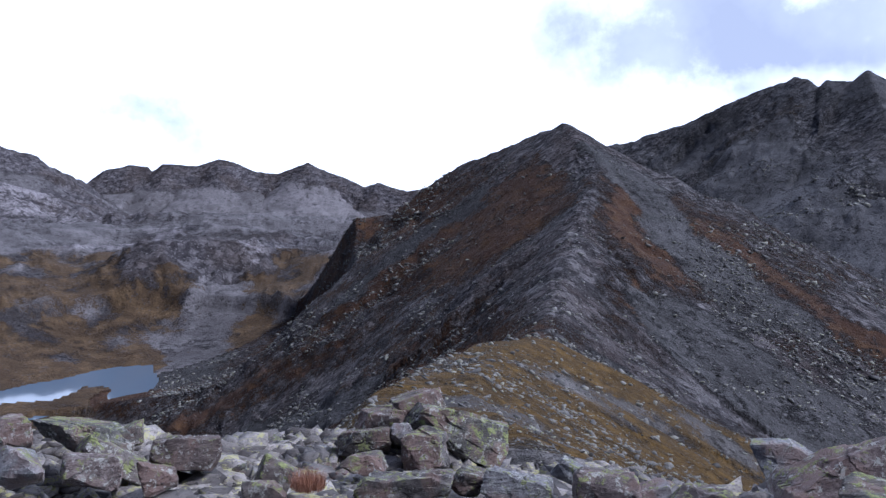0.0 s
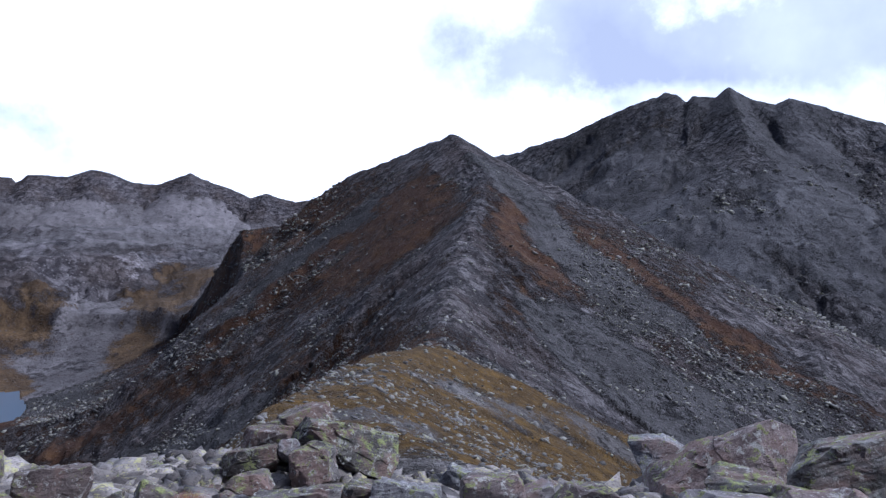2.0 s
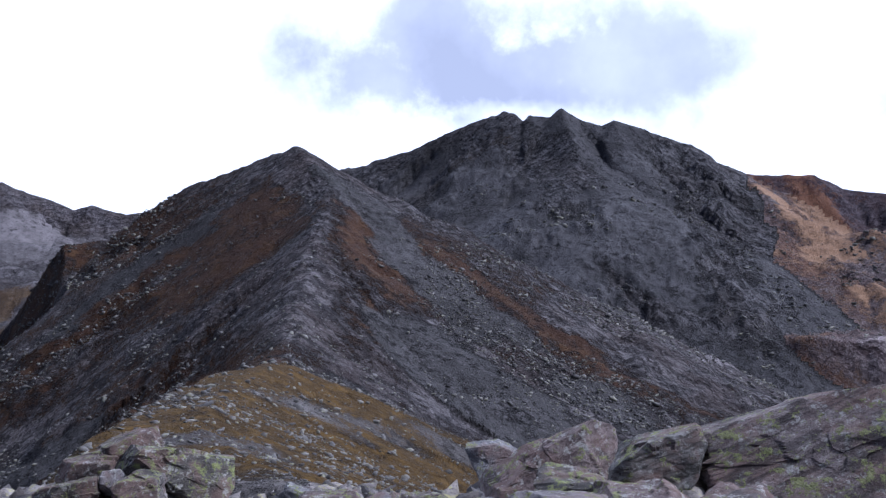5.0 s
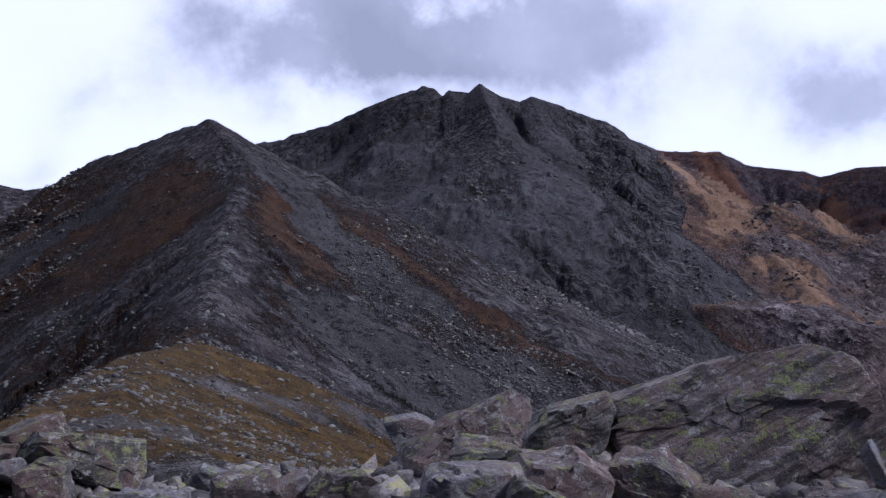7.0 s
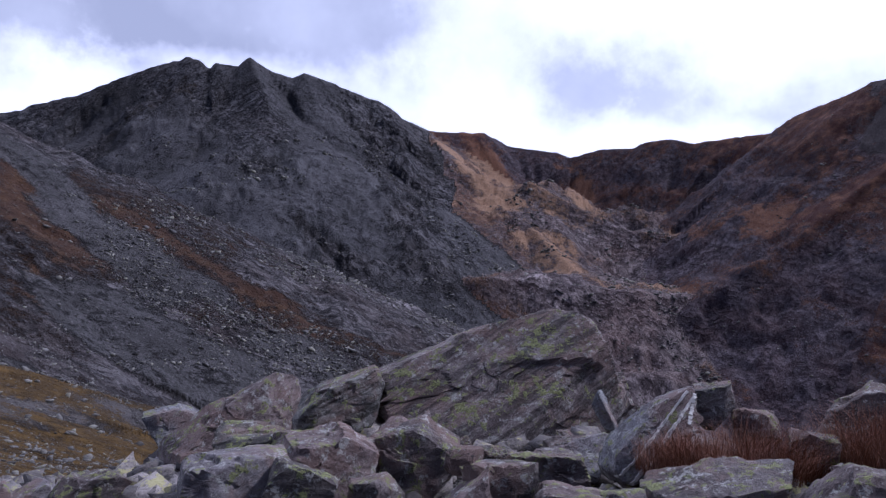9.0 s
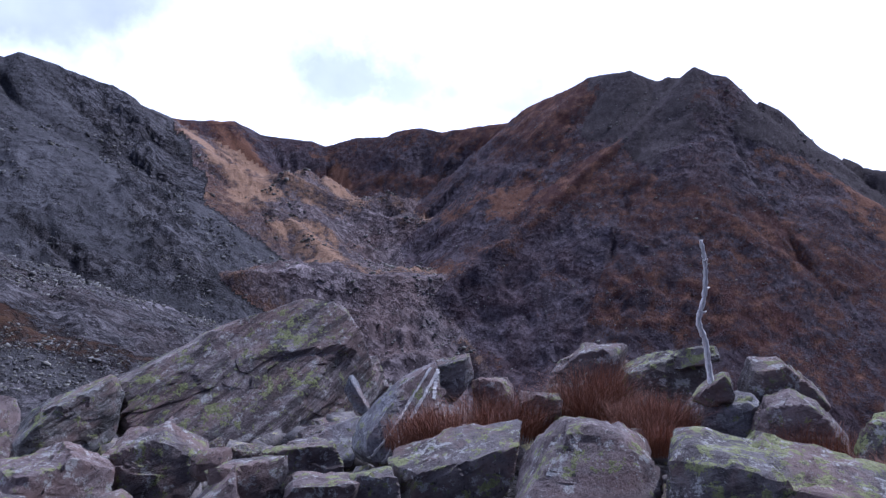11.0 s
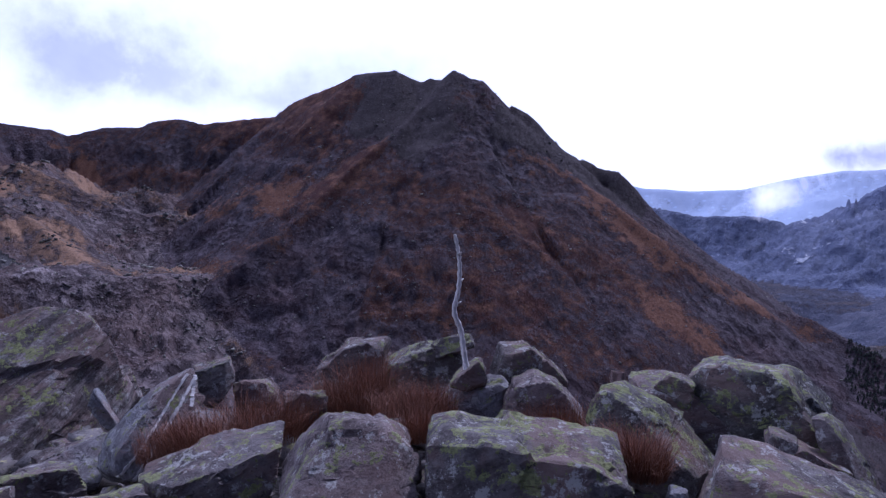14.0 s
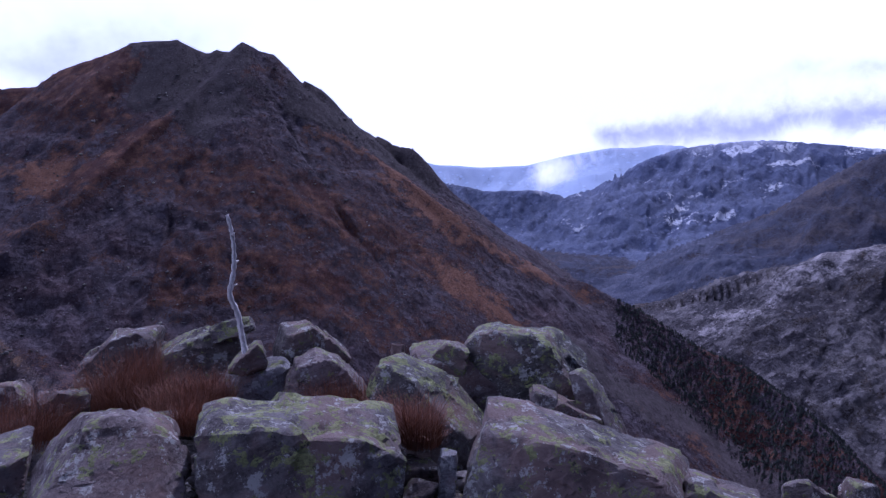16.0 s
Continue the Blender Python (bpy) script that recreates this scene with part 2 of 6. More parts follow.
    h_rock = n.calc("ADD", n.calc("ADD", n.calc("MULTIPLY", beds, 1.3), n.calc("MULTIPLY", n.calc("SUBTRACT", b_tone, n.calc("MULTIPLY", b_dist, 1.4)), 0.9)), n.calc("ADD", n.calc("MULTIPLY", thin, 0.5), n.calc("MULTIPLY", mid, 1.3)))
    h = n.calc("ADD", n.calc("MULTIPLY", h_rock, hard), n.calc("ADD", n.calc("MULTIPLY", fine, 0.35), n.calc("MULTIPLY", s_dist, -0.15)))
    t.links.new(n.bump(h, relief, grain * 0.75), b.inputs["Normal"])
    return m


def stone_material(name, dark, light, lichen, moss_level, stripe=0.0, dip=18):
    """Weathered gneiss with lichen; each stone a little different."""
    m, t, b = material(name)
    n = Nodes(t)
    obj = t.nodes.new("ShaderNodeTexCoord").outputs["Object"]
    rnd = t.nodes.new("ShaderNodeObjectInfo").outputs["Random"]
    off = t.nodes.new("ShaderNodeVectorMath")
    off.operation = "ADD"
    comb = t.nodes.new("ShaderNodeCombineXYZ")
    for k in range(3):
        n.put(comb.inputs[k], n.calc("MULTIPLY", rnd, 37.0 + 11 * k))
    t.links.new(obj, off.inputs[0])
    t.links.new(comb.outputs[0], off.inputs[1])
    p = off.outputs[0]
    big, mid, fine = n.noise(p, 1.8, 6, 0.62, 0.4), n.noise(p, 8, 7, 0.72, 0.3), n.noise(p, 45, 5, 0.75)
    layer = n.noise(n.tilt(p, (1.0, 1.0, 7), (14, -dip, 0)), 2.2, 7, 0.7, 0.6)
    chip = n.voronoi(n.stretch(p, (1, 1, 1.8), (20, 30, 0)), 7.0, "F1", 0)
    tone = n.calc("ADD", n.calc("MULTIPLY", mid, 0.4), n.calc("ADD", n.calc("MULTIPLY", layer, 0.34 + stripe), n.calc("ADD", n.calc("MULTIPLY", fine, 0.2), n.calc("MULTIPLY", big, 0.16))))
    c = n.mix(n.ramp(tone, 0.45 + stripe * 0.45, 0.65 + stripe * 0.55), dark, light)
    c = n.mix(n.calc("MULTIPLY", rnd, 0.3), c, (0.26, 0.19, 0.185))
    c = n.mix(n.ramp(big, 0.46, 0.60, 0, 0.7), c, (0.22, 0.145, 0.125))
    c = n.mix(n.ramp(n.noise(p, 3.1, 5, 0.7), 0.57, 0.68, 0, 0.5), c, tuple(0.45 * a for a in dark))
    pale = n.ramp(n.calc("ADD", n.noise(p, 10, 5, 0.8), n.calc("MULTIPLY", fine, 0.1)), 0.60, 0.66, 0, 0.75)
    c = n.mix(pale, c, (0.46, 0.46, 0.43))
    if stripe:
        c = n.mix(n.ramp(n.noise(n.tilt(p, (0.7, 0.7, 7), (8, -dip, 0)), 2.0, 6, 0.62, 0.25), 0.54, 0.42, 0, min(0.7, 2.0 * stripe)), c, tuple(0.55 * a for a in dark))
    patch = n.calc("ADD", n.calc("ADD", n.calc("MULTIPLY", n.noise(p, 12, 5, 0.7, 0.4), 0.7), n.calc("MULTIPLY", n.noise(p, 2.2, 3), 0.3)), n.calc("ADD", n.calc("MULTIPLY", n.calc("SUBTRACT", mid, 0.5), 0.7), n.calc("MULTIPLY", n.calc("SUBTRACT", fine, 0.5), 0.35)))
    nrm = t.nodes.new("ShaderNodeNewGeometry").outputs["Normal"]
    up = t.nodes.new("ShaderNodeSeparateXYZ")
    t.links.new(nrm, up.inputs[0])
    patch = n.calc("ADD", patch, n.ramp(up.outputs[2], 0.1, 0.8, -0.03, 0.035))
    spots = n.ramp(patch, 0.642 - moss_level * 0.13, 0.662 - moss_level * 0.128)
    c = n.mix(n.calc("MULTIPLY", spots, 0.85), c, n.mix(n.ramp(fine, 0.4, 0.65), lichen, tuple(0.45 * a for a in lichen)))
    c = n.mix(n.ramp(n.noise(p, 24, 4, 0.75), 0.60, 0.66, 0, 0.8), c, (0.035, 0.035, 0.035))
    t.links.new(c, b.inputs["Base Color"])
    b.inputs["Roughness"].default_value = 0.82
    b.inputs["Specular IOR Level"].default_value = 0.3
    h = n.calc("ADD", n.calc("ADD", n.calc("MULTIPLY", mid, 0.9), n.calc("MULTIPLY", chip, -0.35)), n.calc("ADD", n.calc("MULTIPLY", layer, 0.7), n.calc("MULTIPLY", fine, 0.35)))
    t.links.new(n.bump(h, 0.8, 0.045), b.inputs["Normal"])
    return m


GREEN = (0.30, 0.33, 0.12)
STONES = {
    "grey": stone_material("grey_gneiss", (0.038, 0.034, 0.035), (0.205, 0.187, 0.184), GREEN, 0.47),
    "dark": stone_material("dark_gneiss", (0.03, 0.026, 0.025), (0.145, 0.128, 0.12), (0.26, 0.28, 0.11), 0.34),
    "pink": stone_material("pinkish_gneiss", (0.062, 0.045, 0.044), (0.30, 0.25, 0.24), GREEN, 0.38),
    "lichen": stone_material("lichened_gneiss", (0.04, 0.038, 0.036), (0.185, 0.178, 0.166), (0.32, 0.36, 0.13), 0.63),
    "blue": stone_material("bluish_gneiss", (0.10, 0.10, 0.11), (0.37, 0.375, 0.395), GREEN, 0.3),
    "striped": stone_material("banded_gneiss", (0.032, 0.036, 0.034), (0.30, 0.305, 0.295), (0.32, 0.36, 0.12), 0.5, 0.3),
    "foliated": stone_material("foliated_gneiss", (0.06, 0.05, 0.05), (0.31, 0.28, 0.275), GREEN, 0.36, 0.35, 27),
}

# ---- noise on arrays ----
def hash01(i, j, seed):
    h = (i * 374761393 + j * 668265263 + seed * 1442695041) & 0xFFFFFFFF
    h = ((h ^ (h >> 13)) * 1274126177) & 0xFFFFFFFF
    h = ((h ^ (h >> 16)) * 2246822519) & 0xFFFFFFFF
    return ((h ^ (h >> 15)) & 0xFFFFFF) / 8388607.5 - 1.0


def vnoise(x, y, seed=0):
    """Smooth noise from -1 to 1 on arrays."""
    i, j = np.floor(x), np.floor(y)
    u, v = x - i, y - j
    i, j = i.astype(np.int64), j.astype(np.int64)
    u, v = u * u * u * (u * (u * 6 - 15) + 10), v * v * v * (v * (v * 6 - 15) + 10)
    a, b = hash01(i, j, seed), hash01(i + 1, j, seed)
    c, d = hash01(i, j + 1, seed), hash01(i + 1, j + 1, seed)
    return (a + (b - a) * u) * (1 - v) + (c + (d - c) * u) * v


def fbm(x, y, wave, octaves, seed=0, gain=0.5):
    out, amp, total = 0.0, 1.0, 0.0
    for k in range(octaves):
        c, s = math.cos(0.7 * k + 0.3), math.sin(0.7 * k + 0.3)
        out = out + amp * vnoise((x * c - y * s) / wave + 17.3 * k, (x * s + y * c) / wave - 9.1 * k, seed + k)
        total += amp
        amp, wave = amp * gain, wave * 0.5
    return out / total


def crags(x, y, wave, octaves, seed=0, gain=0.55):
    """Ridged noise, 0 to 1, with sharp edges."""
    out, amp, total = 0.0, 1.0, 0.0
    for k in range(octaves):
        c, s = math.cos(0.9 * k + 0.5), math.sin(0.9 * k + 0.5)
        n = vnoise((x * c - y * s) / wave + 5.7 * k, (x * s + y * c) / wave + 3.3 * k, seed + 31 * k)
        out = out + amp * (1 - np.abs(n))
        total += amp
        amp, wave = amp * gain, wave * 0.5
    return out / total


def smoothstep(a, b, x):
    t = np.clip((x - a) / (b - a), 0, 1)
    return t * t * (3 - 2 * t)


# ---- the mountains: crest lines as bearing (degrees), distance and height (metres) ----
PEAK, BACK, MASSIF, BROWN, VALLEY, FAR, HAZE, GROUND, SIDE, BENCH = range(10)
EYE = 1.6
RIDGE_ROWS = [
    ("summit", GROUND, (0.5, 0.85, 3), (0.05, 0.65, 7), 0.9, (0, 30), 0.3, [
        (-70, 10, -1.15), (-40, 9.5, -1.12), (-25, 9, -1.18), (-12, 8.6, -1.45), (-3, 8.2, -1.4), (0, 0.1, 0),
        (40, 6, -0.6), (62, 5.6, -0.4), (85, 4.6, -0.2), (98, 3.2, -0.3), (112, 1.8, -0.7),
    ]),
    ("near_crest", GROUND, (0.95, 0.9, 20), (0.45, 0.55, 30), 3, (0.6, 14), 0.25, [
        (5, 2, -0.2), (3, 10, -2.3), (0, 25, -6), (-1.5, 45, -9.5), (1.6, 95, -17.4), (4.6, 130, -20.8),
        (7.8, 150, -23),
    ]),
    ("front_ridge", PEAK, (0.74, 0.76, 60), (0.6, 0.5, 60), 2, (13, 36), 1.0, [
        (7.2, 148, -23), (8.9, 180, -22.2), (9.1, 225, -15.9), (10.7, 290, 3.7), (12, 370, 31.7), (9.2, 430, 58),
    ]),
    ("peak_left", PEAK, (0.76, 0.76, 80), (0.7, 0.6, 60), 1, (13, 36), 1.0, [
        (9.2, 430, 57.5), (7.5, 440, 54.6), (4.9, 470, 48.9), (4.1, 480, 45), (1.4, 500, 39.7), (0.4, 520, 30.1),
        (-0.7, 550, 20.8), (-1.5, 590, 7.2),
    ]),
    ("peak_right", PEAK, (0.95, 0.9, 60), (0.52, 0.48, 60), 2, (4, 40), 0.6, [
        (9.2, 430, 58), (11.2, 465, 52), (13.4, 510, 45.9), (16.1, 570, 34.7), (19.6, 620, 13.3), (22.3, 640, -8.8),
    ]),
    ("left_spur", PEAK, (0.95, 0.95, 60), (0.95, 0.9, 60), 4, (5, 30), 1.0, [
        (-1.5, 590, 6.3), (-4.3, 575, 2.8), (-6.5, 560, 0.4), (-9.1, 525, -16.7), (-13.4, 490, -36), (-16.9, 468, -48.6),
    ]),
    ("right_rib", MASSIF, (0.5, 0.4, 60), (0.5, 0.45, 60), 6, (6, 30), 1.2, [
        (20.6, 470, -11), (26.8, 480, -31.8), (31.3, 490, -40), (34.9, 505, -52.7), (38.4, 510, -80.1), (41, 500, -100.7),
    ]),
    ("left_wall", BACK, (0.6, 0.4, 100), (0.9, 0.4, 120), 4, (14, 60), 1.0, [
        (-35.3, 1775, 155.1), (-31.5, 1775, 126.9), (-29.5, 1817, 112.4), (-28.2, 1846, 86.7), (-26.4, 1917, 63.8),
    ]),
    ("left_crag", BACK, (0.6, 0.4, 100), (1.0, 0.45, 60), 8, (14, 60), 1.0, [
        (-36.1, 1417, 55.6), (-31.5, 1431, 42), (-29.2, 1458, 27.8), (-26.8, 1485, 8.1), (-24.6, 1458, -31.7),
    ]),
    ("back_crest", BACK, (0.9, 0.6, 100), (1.1, 0.42, 90), 1, (45, 95), 0.8, [
        (-28.2, 2130, 34.1), (-26.4, 2130, 72.2), (-25, 2130, 106.1), (-23.5, 2130, 122.6), (-22.3, 2130, 117.3), (-22, 2130, 105.6),
        (-21.2, 2115, 130.7), (-18.8, 2101, 124.9), (-17.4, 2101, 149.1), (-16.2, 2101, 141.9), (-14.7, 2101, 122.3), (-13, 2101, 116.9),
        (-10.7, 2087, 148), (-9.6, 2087, 133.6), (-8.3, 2073, 112.2), (-6.3, 2059, 82), (-5.2, 2044, 96.9), (-3, 2016, 76),
        (-0.5, 1988, 89.6), (1.9, 1988, 107.2),
    ]),
    ("knoll", BACK, (0.7, 0.4, 60), (0.9, 0.35, 40), 14, (8, 40), 1.2, [
        (-22.7, 760, -38.9), (-21.7, 770, -28.1), (-19.2, 790, -24.3), (-15.5, 800, -28), (-13, 810, -37), (-9.9, 830, -35.9),
    ]),
    ("massif_crest", MASSIF, (0.9, 0.6, 100), (0.95, 0.55, 160), 1, (48, 80), 1.1, [
        (11.1, 1080, 108.4), (12.5, 1080, 111.9), (13.2, 1075, 120.3), (14, 1070, 116.5), (15.2, 1060, 124.1), (18.5, 1050, 141.7),
        (21.5, 1040, 166.8), (25.2, 1030, 189.8), (25.7, 1020, 190.4), (26.2, 1015, 187.1), (26.7, 1015, 168.4), (27.5, 1010, 182.4),
        (29, 1010, 181.6), (29.9, 1010, 193.2), (31.5, 1010, 175.9), (33, 1010, 167.1), (33.9, 1010, 173), (36.9, 1020, 158.8),
        (39.3, 1030, 143.7), (42, 1040, 112.6), (43.3, 1060, 103.1),
    ]),
    ("massif_rib_a", MASSIF, (0.7, 0.5, 60), (0.7, 0.5, 60), 1, (12, 40), 1.2, [
        (29.9, 1005, 189.2), (31.3, 900, 107.1), (32.2, 800, 39.7), (33.5, 700, -13.9), (34.9, 620, -40.9),
    ]),
    ("massif_rib_b", MASSIF, (0.7, 0.5, 60), (0.75, 0.5, 60), 1, (12, 40), 1.2, [
        (40.4, 1040, 124.5), (42.6, 940, 47.7), (43.5, 840, -9.4), (44.8, 740, -42.9), (47.5, 640, -69.7),
    ]),
    ("massif_rib_c", BENCH, (0.55, 0.45, 60), (0.6, 0.45, 60), 2, (8, 40), 1.0, [
        (43.2, 1060, 100.8), (45.3, 960, 54.3), (48.4, 880, 3.3), (51.5, 800, -31.2), (53.7, 730, -53.8), (55.9, 660, -76.3),
    ]),
    ("cliff_bench", BENCH, (-0.02, 0.6, 300), (1.3, 0.7, 70), 6, (12, 36), 1.3, [
        (47.5, 620, -66.1), (51.5, 625, -65.5), (55.9, 640, -75.5), (60.2, 660, -80.8), (64.2, 690, -86.5), (67.8, 730, -83.8),
    ]),
    ("upper_bench", BENCH, (-0.05, 0.6, 300), (0.9, 0.6, 60), 6, (10, 40), 1.1, [
        (51.5, 920, 22.9), (55.4, 900, -12.5), (58.8, 880, -35), (62.2, 870, -40.8), (65.7, 860, -27.1), (69.1, 850, -9.5),
    ]),
    ("brown_crest", BROWN, (0.85, 0.8, 80), (0.95, 0.62, 170), 2, (26, 60), 0.6, [
        (43.2, 1080, 104.4), (45.3, 1110, 103.6), (47.8, 1140, 104.1), (49.7, 1160, 85.9), (53.4, 1170, 74.8), (54.3, 1170, 66.5),
        (56.7, 1160, 76.5), (59.2, 1140, 77.6), (60.4, 1120, 85.6), (62, 1110, 86.4), (63.7, 1090, 78.4), (66.4, 1060, 83),
        (69, 1020, 83.1), (69.3, 990, 87.3), (70.2, 980, 99.5), (71.9, 960, 108.2), (73.7, 940, 117.9), (75, 930, 127.7),
        (78, 910, 130.1), (80, 905, 114.7), (80.8, 900, 118.6), (81.6, 900, 116.3), (82.6, 890, 126.1), (84.6, 880, 112),
        (85.9, 875, 92.4), (88.1, 870, 71.3), (89.8, 865, 47.2), (92, 860, 20.1), (93.8, 855, 4.5), (95, 850, 0.9),
        (95.8, 845, -16.4), (99.5, 840, -60.5), (101.7, 820, -91.7), (105.3, 790, -136.7),
    ]),
    ("brown_tail", BROWN, (0.85, 0.8, 60), (0.6, 0.55, 60), 2, (8, 40), 0.5, [
        (101.3, 822, -87.3), (105.3, 790, -136.7), (108.8, 775, -145.9), (113.6, 750, -174.6), (117, 730, -195.9), (120.2, 710, -205.1),
        (125, 660, -228.8), (129.8, 600, -253.7),
    ]),
    ("brown_rib", BROWN, (0.5, 0.85, 60), (0.8, 0.6, 60), 1, (8, 40), 0.9, [
        (82.6, 890, 122.5), (87.1, 840, 19.2), (89.4, 815, 6.4), (93.7, 780, -22.4), (97.7, 740, -60.3), (101.7, 690, -112.5),
        (105.3, 640, -161),
    ]),
    ("haze_range", HAZE, (0.5, 0.4, 300), (0.5, 0.35, 300), 5, (70, 240), 0.6, [
        (89.4, 4750, -93.1), (95.5, 4750, -92.9), (100.4, 4750, -137.1), (104, 4750, -127.4), (107, 4750, -69.9), (110.4, 4750, -24.7),
        (115.4, 4800, -7.9),
    ]),
    ("far_range", FAR, (0.5, 0.4, 300), (0.55, 0.3, 300), 6, (190, 300), 1.6, [
        (93.7, 3700, -178.2), (97.7, 3650, -175.4), (100.8, 3600, -218.3), (104.8, 3550, -215.8), (107, 3550, -244.5), (109.2, 3550, -212.8),
        (111.3, 3600, -135.2), (113.3, 3650, -70.5), (115.4, 3700, -27.3), (118.5, 3750, -1.8), (121.1, 3750, 10.5), (124.8, 3750, -12.5),
        (128.8, 3750, -39.6), (135, 3800, 30), (150, 3900, 0),
    ]),
    ("right_range", VALLEY, (0.5, 0.5, 300), (0.5, 0.4, 300), 12, (120, 260), 0.9, [
        (116.9, 2300, -501.4), (118.4, 2420, -350.5), (121, 2450, -238.3), (124.2, 2500, -157.4), (126.6, 2550, -98.7), (128.8, 2600, -45.8),
        (140, 2700, 120),
    ]),
    ("right_slope", SIDE, (0.4, 0.35, 150), (0.6, 0.5, 150), 16, (50, 120), 0.7, [
        (117.4, 1430, -367.9), (118.6, 1440, -352.7), (120.5, 1450, -317.4), (122.7, 1470, -263.4), (124.1, 1480, -230.8), (126.2, 1500, -205.4),
        (129.1, 1520, -188.2), (140, 1550, -90),
    ]),
]

BASE_ROWS = [
    (-25, 500, -116), (-10, 440, -118), (-40, 600, -105), (-20, 700, -75), (-22, 900, -42), (-8, 980, -30),
    (2, 850, -30), (-32, 1100, -20), (0, 1300, -5), (-15, 1250, -2), (25, 350, -90), (35, 420, -112),
    (45, 460, -125), (55, 420, -180), (70, 350, -230), (85, 330, -280), (100, 400, -340), (110, 700, -430),
    (115, 1300, -520), (112, 2000, -520), (107, 2800, -420), (125, 900, -500), (140, 1200, -500), (180, 500, -220),
    (-90, 500, -200), (-135, 500, -250), (180, 3000, -300), (-90, 3000, -200), (-30, 3000, -50), (60, 3000, -150),
    (20, 2500, -50), (0, 4500, -50), (90, 4500, -300), (140, 4500, -200),
]

LAKE_Z = -114.0
LAKE_ROWS = [
    (-35.3, 508), (-31.5, 524), (-29.5, 537), (-28.1, 548), (-26.3, 562), (-24.3, 575), (-21.4, 580), (-21.4, 538),
    (-21.9, 496), (-24.3, 486), (-24.7, 517), (-26.3, 525), (-28.3, 491), (-29.5, 491), (-31.5, 489), (-35.3, 474),
]


def plan(bearing, dist):
    a = np.radians(bearing)
    return np.stack([np.sin(a) * dist, np.cos(a) * dist], -1)


class Ridge:
    def __init__(self, name, region, left, right, flat, gully, rough, nodes):
        self.name, self.region, self.left, self.right, self.flat, self.gully, self.rough = name, region, left, right, flat, gully, rough
        nodes = np.array(nodes, float)
        self.xy, self.z = plan(nodes[:, 0], nodes[:, 1]), nodes[:, 2]
        self.seed = sum(ord(c) for c in name)
        self.lam = 0.035 * float(nodes[:, 1].mean()) + 3

    def height(self, x, y):
        best, s0 = None, 0.0
        for k in range(len(self.z) - 1):
            (ax, ay), (bx, by) = self.xy[k], self.xy[k + 1]
            ex, ey = bx - ax, by - ay
            n = math.hypot(ex, ey)
            u = np.clip(((x - ax) * ex + (y - ay) * ey) / (n * n), 0, 1)
            dx, dy = x - ax - u * ex, y - ay - u * ey
            d = np.hypot(dx, dy)
            side = (ex * (y - ay) - ey * (x - ax)) / n
            w = smoothstep(-0.35, 0.35, side / (d + 1e-6) * 0.5)
            h, s = self.z[k] + u * (self.z[k + 1] - self.z[k]), s0 + u * n
            drop = 0.0
            dd = np.maximum(d - self.flat, 0)
            for (a, b, length), part in ((self.left, w), (self.right, 1 - w)):
                drop = drop + part * (b * dd + (a - b) * length * (1 - np.exp(-dd / length)))
            z = h - drop
            if best is None:
                best, dist, along = z, d, s
            else:
                m = z > best
                best, dist, along = np.where(m, z, best), np.where(m, d, dist), np.where(m, s, along)
            s0 += n
        g, wave = self.gully
        if g:
            warp = fbm(x, y, wave * 1.5, 2, self.seed + 5) * wave * 0.35
            q = crags((along + warp), dist * 0.22, wave, 5, self.seed)
            # the scree apron below the near crest is even
            even = 1 - 0.97 * np.exp(-((x - 88) ** 2 + (y - 185) ** 2) / 2200.0)
            best = best + g * (q - 0.72) * smoothstep(0, wave * 0.9, dist) * even
        return best, dist, along


RIDGES = [Ridge(*r) for r in RIDGE_ROWS]


def base_height(x, y):
    num, den = 0.0, 0.0
    for b, d, z in BASE_ROWS:
        px, py = plan(b, d)
        w = 1.0 / (((x - px) ** 2 + (y - py) ** 2) / (0.16 * d * d + 900) + 0.02) ** 2
        num, den = num + w * z, den + w
    return num / den


def lake_distance(x, y):
    """Metres outside the shore; negative on the water."""
    pts = np.array([plan(b, d) for b, d in LAKE_ROWS])
    wx, wy = x + 7 * fbm(x, y, 45, 3, 77), y + 7 * fbm(x, y, 45, 3, 78)
    best, inside = np.full(np.shape(x), 1e9), np.zeros(np.shape(x), bool)
    for k in range(len(pts)):
        (ax, ay), (bx, by) = pts[k], pts[(k + 1) % len(pts)]
        ex, ey = bx - ax, by - ay
        u = np.clip(((wx - ax) * ex + (wy - ay) * ey) / (ex * ex + ey * ey), 0, 1)
        best = np.minimum(best, np.hypot(wx - ax - u * ex, wy - ay - u * ey))
        cross = ((ay > wy) != (by > wy)) & (wx < ex * (wy - ay) / (ey + 1e-9) + ax)
        inside ^= cross
    return np.where(inside, -best, best)


